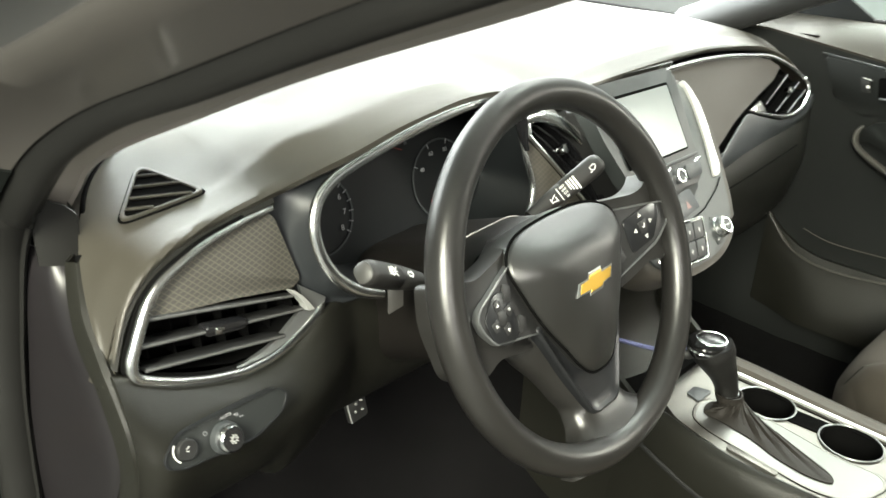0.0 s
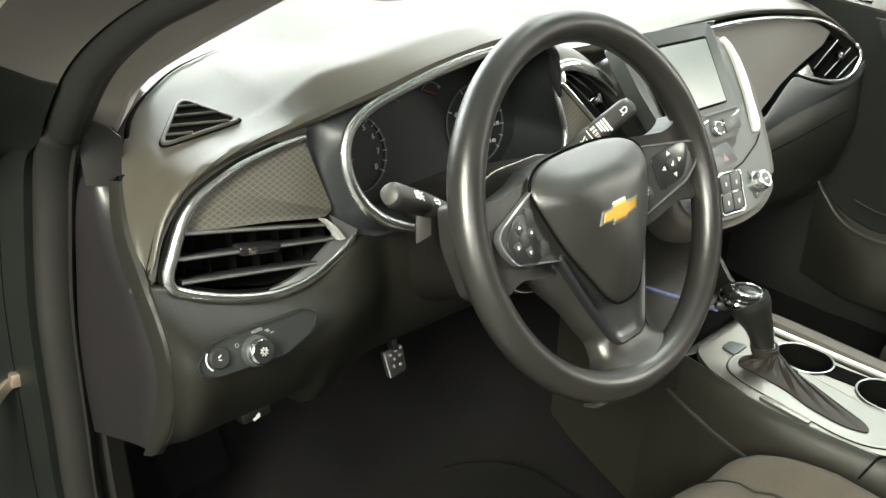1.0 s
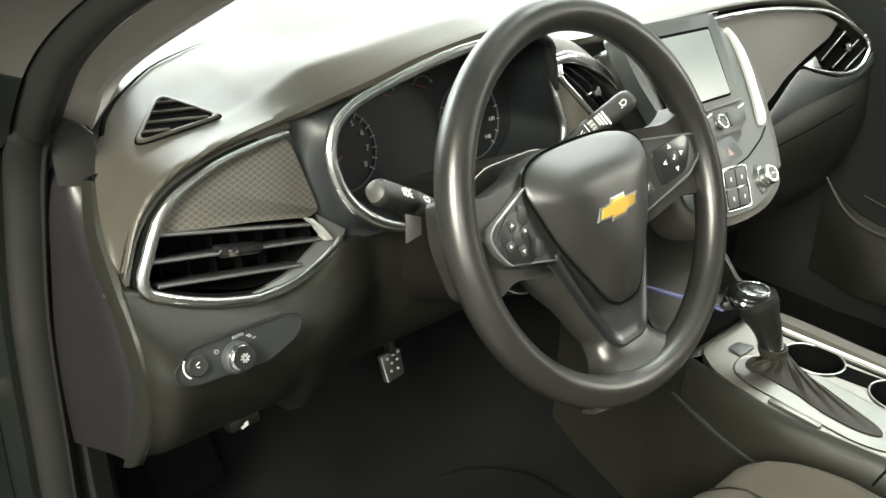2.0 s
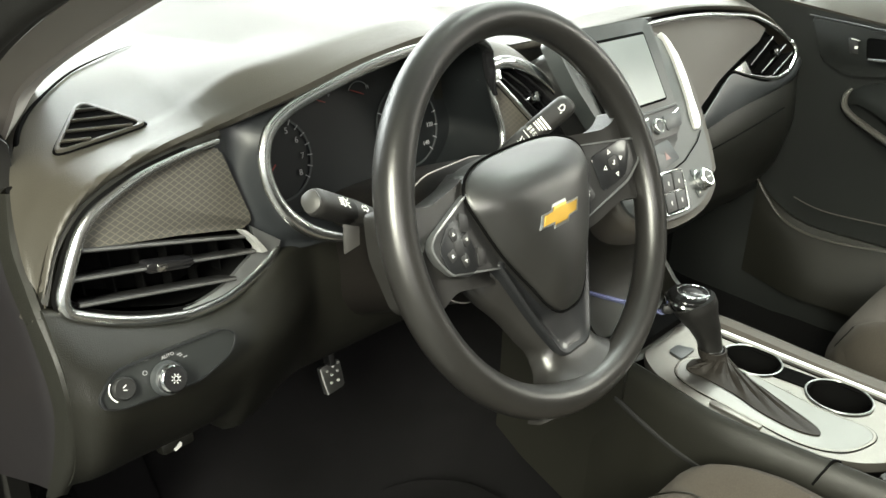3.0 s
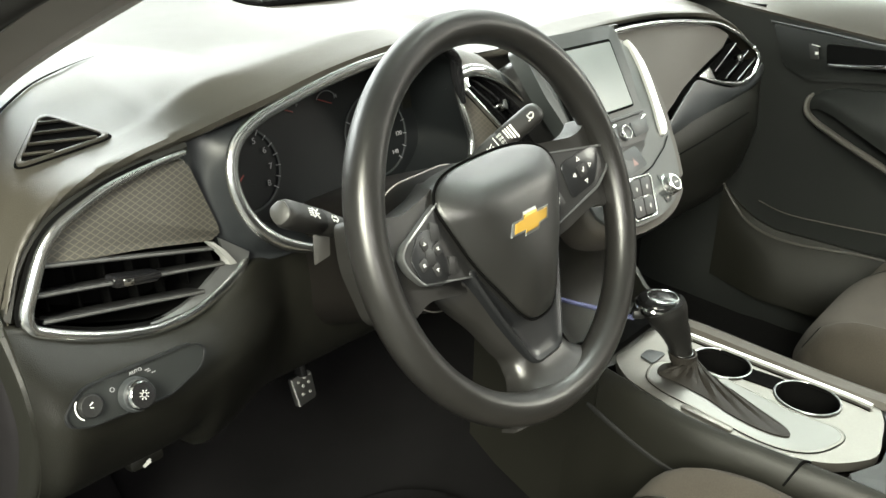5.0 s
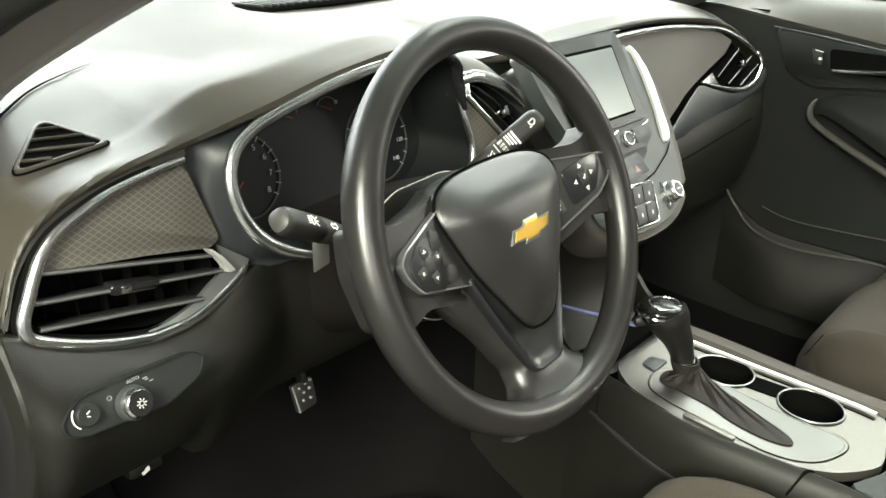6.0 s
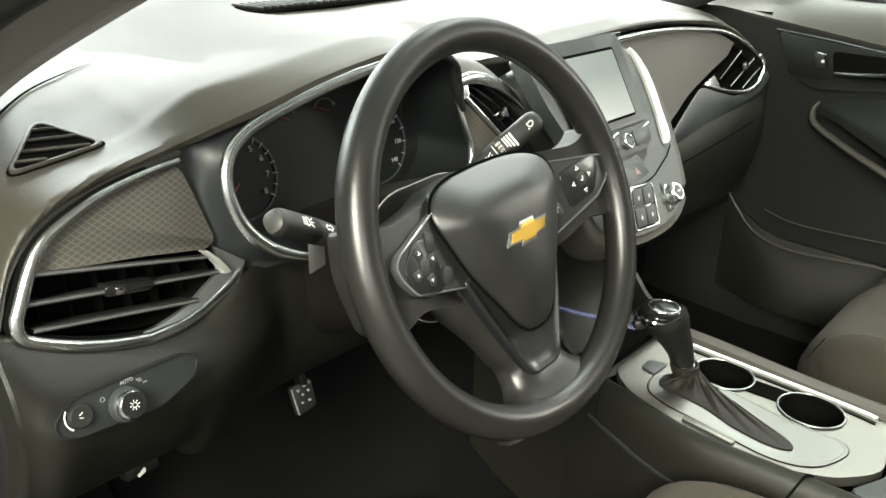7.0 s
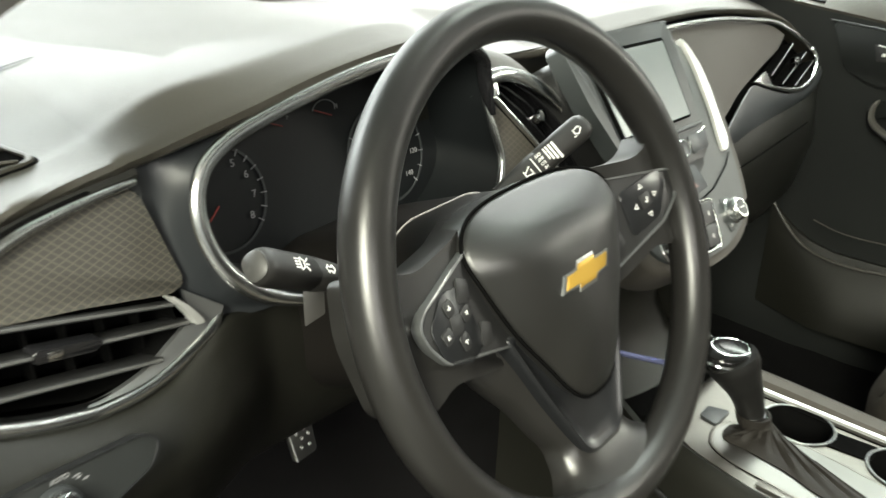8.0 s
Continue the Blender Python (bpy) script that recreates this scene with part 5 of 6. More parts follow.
part("seam", sweep([stp(x, z, 0.0056) for x, z in ((0.265, 0.872), (0.31, 0.8485), (0.363, 0.842), (0.42, 0.8485), (0.47, 0.862), (0.492, 0.872))], oval(0.0009, 0.0008, 6), up=(0, -0.78, 0.62)), DARK, stack)
hz = part("hazard_button", plate(rounded([stx(0.340, 0.872), stx(0.402, 0.876), stx(0.408, 0.852), stx(0.345, 0.846)][::-1], 0.005), 0.006, 0.0015, SM, top=0.0085), SLATE, stack)
bm = bmesh.new()
t = [bm.verts.new(stp(SX + x, 0.861 + z, 0.0090)) for x, z in ((0.012, -0.005), (0.024, -0.005), (0.018, 0.004))]
bm.faces.new(t)
part("hazard_mark", bm, mat("dull_red_print", (0.20, 0.12, 0.11), 0.6), stack)
CPQ = [np.array(stx(*q)) for q in ((0.3462, 0.8469), (0.3996, 0.8432), (0.3716, 0.8019), (0.3168, 0.8052))]


def climate(u, w):
    """A place on the climate pad: u across, w down, both 0 to 1."""
    a, b, c, d = CPQ
    return tuple((a * (1 - u) + b * u) * (1 - w) + (d * (1 - u) + c * u) * w)


cp = rounded([climate(0, 0), climate(1, 0), climate(1, 1), climate(0, 1)][::-1], 0.007)
part("climate_pad", plate(cp, 0.008, 0.001, SM, top=0.0085), GLOSS, stack, "black climate pad")
part("climate_bezel", annulus(cp, shrink(cp, 0.0014), 0.006, SM, 0.0098, 0.0005), CHROME, stack)
for u in (0.08, 0.53):
    for w in (0.07, 0.52):
        part("climate_key", plate(rounded([climate(u, w), climate(u + 0.40, w), climate(u + 0.40, w + 0.41), climate(u, w + 0.41)][::-1], 0.002), 0.003, 0.0006, SM, top=0.0098), KEYMAT, stack)
        marks(stack, SM @ Matrix.Translation((*climate(u + 0.22, w + 0.22), 0.0099)), [(0, 0, 0.004, 0.0008, 20), (0.0005, 0.0018, 0.0022, 0.0007, 0), (-0.001, -0.0016, 0.0008, 0.0024, 0)])
for x, z in ((0.428, 0.833), (0.418, 0.812), (0.300, 0.833), (0.305, 0.812)):
    part("side_key", plate(rounded([(-0.007, -0.006), (0.007, -0.006), (0.007, 0.006), (-0.007, 0.006)], 0.002), 0.005, 0.001, SM @ Matrix.Translation((*stx(x, z), 0)), top=0.0052), STACKGREY, stack)
    marks(stack, SM @ Matrix.Translation((*stx(x, z), 0.0054)), [(0, 0, 0.003, 0.0007, 20), (0.001, 0.0015, 0.0020, 0.0006, 0)])
for x in (0.4335, 0.284):
    kn = SM @ Matrix.Translation((*stx(x, 0.823), 0))
    kb_ = part("knob", lathe([(0.0, 0.003), (0.0150, 0.003), (0.0150, 0.006), (0.0138, 0.007), (0.0136, 0.013), (0.0128, 0.0165), (0.0114, 0.0180), (0.0, 0.0180)], kn), CHROME, stack, "chrome rotary knob")
    part("knob_face", lathe([(0.0094, 0.0178), (0.0088, 0.0186), (0.0, 0.0186)], kn), STACKGREY, kb_)
    part("knob_mark", box((0.008, 0.0012, 0.0004), kn @ pose(0, 0, 0.0189)), WHITEINK, kb_)

# ---------------------------------------------------------------- display unit
disp = thing("display_screen", "grey framed dashboard touch screen, switched off", "screen")
DM = basis((0.363, 0.1515, 0.9635), (1, 0, 0), (0, 0.64, 1))


def dsx(x, z):
    return (x - 0.363, (z - 0.9635) * 1.1873)


bz = [(0.252, 1.014), (0.262, 1.021), (0.464, 1.021), (0.474, 1.014), (0.466, 0.960), (0.455, 0.915), (0.446, 0.893), (0.425, 0.872), (0.395, 0.863), (0.335, 0.863), (0.312, 0.872), (0.293, 0.893), (0.278, 0.915), (0.261, 0.960)]
bo = rounded([dsx(*p) for p in bz][::-1], 0.006, 3)
part("case", plate(bo, 0.022, 0.004, DM, 3, top=0.0), STACKGREY, disp, "slate grey casing")
part("case_back", plate(shrink(bo, 0.016), 0.060, 0.004, DM, 2, top=-0.020), BLACK, disp)
part("glass_frame", plate(rounded([dsx(0.2895, 0.9222), dsx(0.4365, 0.9222), dsx(0.4435, 1.0040), dsx(0.2825, 1.0040)], 0.003), 0.006, 0.0012, DM, top=0.0030), DARK, disp)
part("panel", plate(rounded([dsx(0.2925, 0.9245), dsx(0.4335, 0.9245), dsx(0.4395, 1.0005), dsx(0.2865, 1.0005)], 0.002), 0.003, m=DM, top=0.0040), SCREENMAT, disp, "pale grey unlit screen")
part("lower_ledge", sweep([DM @ Vector((*dsx(x, 0.9135), 0.003)) for x in (0.290, 0.363, 0.452)], oval(0.0022, 0.0018, 8), up=(0, -0.84, 0.54)), SLATE, disp)
part("key_bar", plate(rounded([dsx(0.292, 0.910), dsx(0.452, 0.910), dsx(0.445, 0.891), dsx(0.428, 0.882), dsx(0.305, 0.882), dsx(0.295, 0.891)][::-1], 0.004), 0.006, 0.0015, DM, top=0.0042), BLACK, disp)
kn = DM @ Matrix.Translation((*dsx(0.386, 0.8965), 0))
kk = part("tuning_knob", lathe([(0.0, 0.003), (0.0105, 0.003), (0.0103, 0.0085), (0.0094, 0.0095), (0.0084, 0.0095)], kn), BRIGHT, disp, "chrome-ringed knob")
part("knob_face", lathe([(0.0085, 0.0090), (0.0079, 0.0086), (0.0, 0.0088)], kn), SLATE, kk)
for x0 in (0.428, 0.350):
    part("key_edge", sweep([DM @ Vector((*dsx(x0 - 0.024, 0.8995), 0.0052)), DM @ Vector((*dsx(x0 + 0.022, 0.9085), 0.0052))], oval(0.0012, 0.0010, 6), up=(0, -0.84, 0.54)), CHROME, disp)
    part("key", plate(rounded([dsx(x0 - 0.023, 0.9055), dsx(x0 + 0.020, 0.9055), dsx(x0 + 0.014, 0.889), dsx(x0 - 0.023, 0.888)][::-1], 0.003), 0.004, 0.001, DM, top=0.0062), SLATE, disp)

# ---------------------------------------------------------------- passenger side of the dashboard
def psp(x, z, out=0.0):
    return np.array((x, 0.20 + 0.55 * (z - 0.89) - out, z))


strip = crom([psp(x, z, 0.004) for x, z in ((0.56, 0.989), (0.608, 0.991), (0.695, 0.9905), (0.788, 0.986), (0.888, 0.976), (0.935, 0.970), (0.970, 0.961), (1.016, 0.942), (1.050, 0.922), (1.064, 0.908))], 6)
part("passenger_strip", sweep(strip, oval(0.0042, 0.003, 10), up=(0, -1, 0.4), scale=np.linspace(0.8, 1.0, len(strip))), CHROME, dash, "satin chrome strip")
top_e = [(0.50, 0.98), (0.60, 0.984), (0.70, 0.986), (0.80, 0.981), (0.89, 0.972), (0.945, 0.962), (0.985, 0.944)]
low_e2 = [(0.50, 0.80), (0.62, 0.815), (0.662, 0.852), (0.710, 0.8695), (0.760, 0.886), (0.848, 0.9065), (0.945, 0.926)]
rows = []
for s_ in np.linspace(0, 1, 16):
    rows.append(crom([psp(a[0] + (b[0] - a[0]) * s_, a[1] + (b[1] - a[1]) * s_, -0.003 - 0.002 * s_) for a, b in zip(top_e, low_e2)], 5))
part("passenger_inlay", sheet(rows, 0.005, (0, 1, 0)), BROWN, dash, "brown woven passenger inlay")
up2 = [(0.640, 0.838), (0.667, 0.849), (0.714, 0.866), (0.760, 0.882), (0.800, 0.892), (0.844, 0.880), (0.911, 0.864), (0.973, 0.862), (1.031, 0.871), (1.075, 0.886)]
lo2 = [(0.630, 0.818), (0.654, 0.822), (0.716, 0.828), (0.752, 0.832), (0.783, 0.834), (0.854, 0.838), (0.926, 0.840), (0.993, 0.844), (1.055, 0.853), (1.085, 0.865)]
rows = []
for s_ in np.linspace(0, 1, 8):
    rows.append(crom([psp(a[0] + (b[0] - a[0]) * s_, a[1] + (b[1] - a[1]) * s_, 0.004 - 0.012 * s_ * s_) for a, b in zip(up2, lo2)], 4))
part("passenger_panel", sheet(rows, 0.002, (0, 1, 0)), SLATE, dash, "slate grey lower passenger panel")
rows = []
for y, z in ((0.192, 0.838), (0.170, 0.812), (0.162, 0.76), (0.18, 0.68), (0.22, 0.62), (0.30, 0.58)):
    rows.append([(x, y + 0.03 * max(0, (x - 0.95) / 0.15) ** 2, z + 0.028 * max(0, (x - 0.75)) / 0.3 * (1 if z > 0.8 else 0)) for x in np.linspace(0.50, 1.10, 24)])
# the shade under the dash is in this panel's dark vinyl
part("glovebox_panel", sheet(rows, 0.006, (0, 1, 0)), LOWER, dash, "lower panel, vinyl darkened for shade")
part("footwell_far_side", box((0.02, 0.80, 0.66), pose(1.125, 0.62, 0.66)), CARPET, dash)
part("glovebox_split", sweep(crom([(0.56, 0.1555, 0.79), (0.75, 0.1555, 0.80), (0.95, 0.158, 0.815)], 5), oval(0.0012, 0.0012, 6)), DARK, dash)
rows = [[(x, y, z) for x in np.linspace(0.95, 1.13, 6)] for y, z in ((0.25, 0.925), (0.24, 0.90), (0.235, 0.80), (0.24, 0.60))]
part("dash_far_end", sheet(rows, 0.01, (0, 1, 0)), DOORMAT, dash)

fv = thing("air_vent", "chrome-framed air vent with black slats by the far door", "air vent", group="dashboard air vents")
loop = crom([psp(x, z, 0.006) for x, z in ((1.058, 0.916), (1.064, 0.906), (1.060, 0.896), (1.047, 0.886), (1.028, 0.878), (1.005, 0.871), (0.957, 0.866), (0.905, 0.872), (0.847, 0.885), (0.806, 0.897))], 10)
part("frame", sweep(loop, oval(0.0042, 0.0034, 10), up=(0, -1, 0.4), scale=np.interp(np.linspace(0, 1, len(loop)), [0, 0.3, 0.75, 1], [1.3, 1.1, 0.9, 0.4])), CHROME, fv, "satin chrome frame")
part("corner", plate([(-0.036, 0.000), (0.014, 0.010), (0.022, -0.014)][::-1], 0.004, 0.001, basis(psp(0.842, 0.897, 0.004), (1, 0, 0), (0, 0.55, 1))), CHROME, fv, "bright chrome corner")
bm = bmesh.new()
bm.faces.new([bm.verts.new(psp(x, z, -0.030)) for x, z in ((1.075, 0.905), (1.05, 0.884), (0.985, 0.862), (0.93, 0.862), (0.83, 0.892), (0.87, 0.912), (0.96, 0.95), (1.03, 0.940))])
part("duct", bm, DARK, fv)
for (xa, za), (xb, zb) in (((0.992, 0.930), (0.872, 0.897)), ((1.033, 0.912), (0.902, 0.881)), ((1.050, 0.896), (0.945, 0.872))):
    part("slat", sweep([psp(xa, za, 0.0), psp(xb, zb, 0.0)], [(0.0016, 0.003), (0.0016, -0.018), (-0.0016, -0.018), (-0.0016, 0.003)], up=(0, -1, 0.4)), DARK, fv)
    # the far slats' lit edges, drawn as pale strips
    part("slat_edge", sweep([psp(xa, za, 0.0034), psp(xb, zb, 0.0034)], oval(0.0011, 0.0008, 6), up=(0, -1, 0.4)), SLATGLINT, fv)
part("tab", lathe([(0, 0.010), (0.006, 0.009), (0.0075, 0.004), (0.0075, -0.004)], basis(psp(0.978, 0.904, 0.002), (1, 0, 0), (0, 0.55, 1)), 16), BRIGHT, fv, "chrome tab")

# ---------------------------------------------------------------- far door
door = thing("passenger_door", "closed black front passenger door with silver handle", "car door")


def dp(y, z):
    """The door's inner skin."""
    return np.array((1.110 + 0.012 * (1 - math.cos((0.20 - y) * 2.2)), y, z))


def ledge_z(y):
    return 0.952 + 0.13 * max(-0.3, min(y, 0.32))


rows = [[dp(y, ledge_z(y) - 0.004) for y in np.linspace(0.42, -0.75, 34)]] + [[dp(y, z) for y in np.linspace(0.42, -0.75, 34)] for z in (0.90, 0.88, 0.85, 0.80, 0.70, 0.60, 0.50, 0.40, 0.28)]
part("skin", sheet(rows, 0.03, (1, 0, 0)), DOORMAT, door)
rows = [[dp(y, 0) + np.array((-0.002 + 0.095 * s_, 0, ledge_z(y) + (1.016 - ledge_z(y)) * math.sin(s_ * math.pi / 2) ** 0.9)) for y in np.linspace(0.42, -0.75, 24)] for s_ in np.linspace(0, 1, 10)]
part("window_ledge", sheet(rows, 0.01, (0.4, 0, -1)), PAD, door, "brown-grey window ledge")
part("window_bead", sweep([(1.212, 0.20, 1.019), (1.215, -0.75, 1.019)], oval(0.004, 0.004, 8)), BRIGHT, door, "bright window strip")
rows = [[(1.222 - 0.34 * s_ * s_ * 0.6, y - 0.15 * s_, 1.016 + 0.36 * s_) for y in np.linspace(0.30, -0.75, 8)] for s_ in np.linspace(0, 1, 6)]
w_ = part("window_pane", sheet(rows, 0.004, (1, 0, 0)), GLASS, door)
w_.visible_shadow = False
part("mirror_sail", plate(rounded([(-0.18, 0.0), (0.10, 0.0), (-0.12, 0.14)], 0.02), 0.012, 0.004, basis((1.208, 0.24, 1.012), (0, -1, 0), (0, 0, 1))), DOORMAT, door, "black mirror base cover")
rows = [[(1.262 - 0.05 * ((z - 0.70) / 0.35) ** 2, y, z) for y in np.linspace(0.45, -0.80, 10)] for z in np.linspace(1.02, 0.30, 10)]
part("outer_panel", sheet(rows, 0.006, (-1, 0, 0)), BODYLIGHT, door, "grey painted outer panel")
# recessed switch and handle panel
DMx = basis((1.106, 0.05, 0.90), (0, -1, 0), (0, 0, 1))


def dd(y, z):
    return (0.05 - y, z - 0.90)


panel = rounded([dd(0.196, 0.960), dd(0.163, 0.882), dd(0.108, 0.859), (0.062, -0.027), (0.75, -0.010), (0.75, 0.020), dd(0.003, 0.940)], 0.012, 4)
part("handle_panel", plate(panel, 0.012, 0.004, DMx, top=0.006), DOORMAT, door)
part("panel_edge", sweep([DMx @ Vector((*dd(y, z), 0.008)) for y, z in ((0.199, 0.9625), (0.10, 0.954), (0.003, 0.943), (-0.30, 0.925))], oval(0.0014, 0.0016, 8), up=(-1, 0, 0)), SLATE, door)
part("lock_key", plate(rounded([dd(0.120, 0.930), dd(0.112, 0.902), dd(0.096, 0.902), dd(0.104, 0.930)], 0.003), 0.004, 0.001, DMx, top=0.010), BLACK, door)
marks(door, DMx @ Matrix.Translation((*dd(0.106, 0.922), 0.0103)), [(0, 0.006, 0.016, 0.0016, -8), (0.004, -0.008, 0.006, 0.005, 0)], "lock_marks")
# raised black plate that stands for the shade in the recess
part("handle_recess", plate(rounded([dd(0.088, 0.934), dd(0.080, 0.893), (0.20, -0.004), (0.20, 0.034)], 0.008), 0.003, m=DMx, top=0.0085), DARK, door)
hd = part("handle", sweep(crom([DMx @ Vector((*dd(y, z), o)) for y, z, o in ((0.073, 0.897, 0.014), (0.05, 0.899, 0.020), (0.01, 0.903, 0.022), (-0.03, 0.908, 0.022), (-0.08, 0.912, 0.018))], 5), oval(0.0045, 0.007, 10), up=(-1, 0, 0)), BRIGHT, door, "silver pull handle")
# armrest
rows = []
for s_ in np.linspace(0, 1, 9):
    r = []
    for y in np.linspace(0.105, -0.75, 30):
        f = min(1, max(0.0, (0.105 - y) / 0.05)) ** 0.5
        zt = 0.852 - 0.030 * (1 - f) + 0.02 * min(1, (0.105 - y) / 0.4)
        drop = 0.020 + 0.46 * min(0.32, max(0, 0.105 - y))
        z = zt - drop * s_
        x = 1.104 - 0.060 * f * math.sin(0.5 * math.pi * min(1, 1.25 * s_)) * min(1, 0.25 + (0.105 - y) * 4)
        r.append((x, y, z))
    rows.append(r)
part("armrest", sheet(rows, 0.01, (1, 0, 0)), DOORMAT, door, "padded black armrest")
part("armrest_roll", sweep(crom([(1.100, 0.094, 0.838), (1.096, 0.102, 0.820), (1.088, 0.090, 0.796), (1.076, 0.034, 0.770), (1.062, -0.041, 0.742), (1.05, -0.12, 0.715), (1.045, -0.25, 0.69)], 6), oval(0.006, 0.007, 10), up=(-1, 0, 0), scale=np.interp(np.linspace(0, 1, 37), [0, 0.15, 1], [0.4, 1, 1.2])), LIPMAT, door, "soft padded edge roll")
part("window_switch", box((0.035, 0.065, 0.010), pose(1.083, -0.01, 0.800, 0, 28, -8), 0.003), GLOSS, door)
part("switch_mark", box((0.004, 0.030, 0.003), pose(1.068, -0.01, 0.802, 0, 28, -8), 0.001), BRIGHT, door)
rows = []
for s_ in np.linspace(0, 1, 7):
    rows.append([(1.100 - 0.05 * math.sin(s_ * math.pi / 2) * min(1, max(0, (0.235 - y) / 0.12)), y, 0.545 - 0.14 * s_ + 0.07 * max(0, (y - 0.10) / 0.14) ** 2 * (1 - s_)) for y in np.linspace(0.24, -0.7, 24)])
part("pocket", sheet(rows, 0.008, (1, 0, 0)), LOWER, door)
part("pocket_lip", sweep(crom([(1.092, 0.243, 0.630), (1.090, 0.215, 0.594), (1.078, 0.173, 0.560), (1.064, 0.120, 0.546), (1.055, 0.05, 0.546), (1.052, -0.08, 0.560), (1.05, -0.3, 0.57)], 6), oval(0.0026, 0.0030, 8), up=(-1, 0, 0)), LIPMAT, door, "grey pocket lip")
part("pocket_line", sweep(crom([(1.100, 0.16, 0.60), (1.096, 0.10, 0.588), (1.09, 0.0, 0.592), (1.09, -0.2, 0.605)], 5), oval(0.0014, 0.0018, 6), up=(-1, 0, 0)), LIPMAT, door)

# ---------------------------------------------------------------- centre console
con = thing("centre_console", "silver topped centre console with two cup holders", "console")
Z0 = 0.630


def cz(x, y):
    """Height of the console's top plate."""
    return Z0 + 0.004 * math.sin((y + 0.1) * 6)


TOPC = [(0.262, 0.000), (0.292, 0.030), (0.345, 0.040), (0.398, 0.025), (0.420, -0.02), (0.420, -0.08), (0.412, -0.15), (0.410, -0.22), (0.411, -0.255), (0.385, -0.272), (0.346, -0.281), (0.305, -0.286), (0.268, -0.262), (0.249, -0.236), (0.238, -0.205), (0.232, -0.16), (0.232, -0.11), (0.241, -0.065), (0.251, -0.025)]
to = crom(TOPC, 4, True)
C1, C2, CR = (0.3715, -0.078), (0.367, -0.190), 0.0355
# plate with two round wells: ring strips round each well keep the openings real
bm = bmesh.new()
ov = [bm.verts.new((x, y, Z0)) for x, y in to]
oe = [bm.edges.new((ov[i], ov[(i + 1) % len(ov)])) for i in range(len(ov))]
for cx, cy in (C1, C2):
    hv = [bm.verts.new((cx + CR * math.cos(a), cy + CR * 1.06 * math.sin(a), Z0)) for a in np.linspace(0, 2 * math.pi, 36, endpoint=False)]
    oe += [bm.edges.new((hv[i], hv[(i + 1) % 36])) for i in range(36)]
bmesh.ops.triangle_fill(bm, use_beauty=True, use_dissolve=False, edges=oe)
low = bmesh.ops.extrude_face_region(bm, geom=bm.faces[:])
bmesh.ops.translate(bm, vec=(0, 0, -0.012), verts=[v for v in low["geom"] if isinstance(v, bmesh.types.BMVert)])
part("top_plate", bm, SILVER, con, "satin silver top plate", angle=25)
for cx, cy in (C1, C2):
    cup = part("cup_holder", lathe([(CR * 1.03, 0.0018), (CR * 1.0, 0.0026), (CR * 0.965, 0.0010), (CR * 0.955, -0.004), (CR * 0.94, -0.06), (0.0, -0.062)], pose(cx, cy, Z0) @ Matrix.Diagonal((1, 1.06, 1, 1)), 40), DARK, con, "deep cup holder, inside blackened for shade")
    part("cup_rim", sweep([(cx + CR * 1.01 * math.cos(a), cy + CR * 1.07 * math.sin(a), Z0 + 0.002) for a in np.linspace(0, 2 * math.pi, 40, endpoint=False)], oval(0.0013, 0.0012, 8), True, (0, 0, 1)), BEZEL, cup)
rail = crom([(0.399, 0.020), (0.4065, -0.004), (0.4065, -0.04), (0.4040, -0.127), (0.4015, -0.225), (0.398, -0.255)], 6)
part("side_rail", sweep([(x, y, Z0 + 0.0045) for x, y in rail], oval(0.0036, 0.0026, 10, 2.6), up=(0, 0, 1)), BRIGHTSILVER, con, "bright silver side rail")
part("rail_groove", sweep([(x - 0.0072, y, Z0 + 0.0006) for x, y in rail], oval(0.0009, 0.0007, 6), up=(0, 0, 1)), DARK, con)
part("cup_bridge", box((0.030, 0.045, 0.004), pose(0.372, -0.134, Z0 + 0.0005, 0, 0, 4), 0.0015), DARK, con)
# leather-look side walls: near one coloured as shaded, far one as lit
for sgn in (-1, 1):
    rows = []
    side = [(0.256, 0.06), (0.246, 0.0), (0.232, -0.05), (0.224, -0.12), (0.229, -0.20), (0.236, -0.30), (0.238, -0.45)]
    if sgn > 0:
        side = [(0.428, 0.06), (0.434, 0.0), (0.432, -0.05), (0.426, -0.12), (0.421, -0.20), (0.421, -0.30), (0.425, -0.45)]
    for dx, z in ((0.008, Z0 - 0.003), (0.006, Z0 + 0.0035), (0.001, Z0 + 0.006), (-0.006, Z0 + 0.003), (-0.012, Z0 - 0.005), (-0.017, Z0 - 0.018), (-0.020, Z0 - 0.05), (-0.024, Z0 - 0.12), (-0.03, 0.36)):
        rows.append(crom([(x - sgn * dx, y, z) for x, y in side], 5))
    part("side_wall", sheet(rows, 0.006), LOWER if sgn < 0 else RAILSIDE, con, "padded console side, darkened for shade" if sgn < 0 else "brown-grey console edge, lightened as lit")
part("side_groove", sweep(crom([(0.229, 0.03, 0.590), (0.2165, -0.03, 0.578), (0.2055, -0.10, 0.570), (0.209, -0.2, 0.566)], 5), oval(0.0035, 0.003, 8), up=(-1, 0, 0)), BLACK, con)
part("lid_split", sweep(crom([(0.240, -0.236, Z0 + 0.0035), (0.232, -0.232, Z0 + 0.006), (0.222, -0.228, Z0 - 0.003), (0.2145, -0.222, Z0 - 0.02)], 4), oval(0.0018, 0.003, 6), up=(-1, 0, 0.5)), DARK, con)
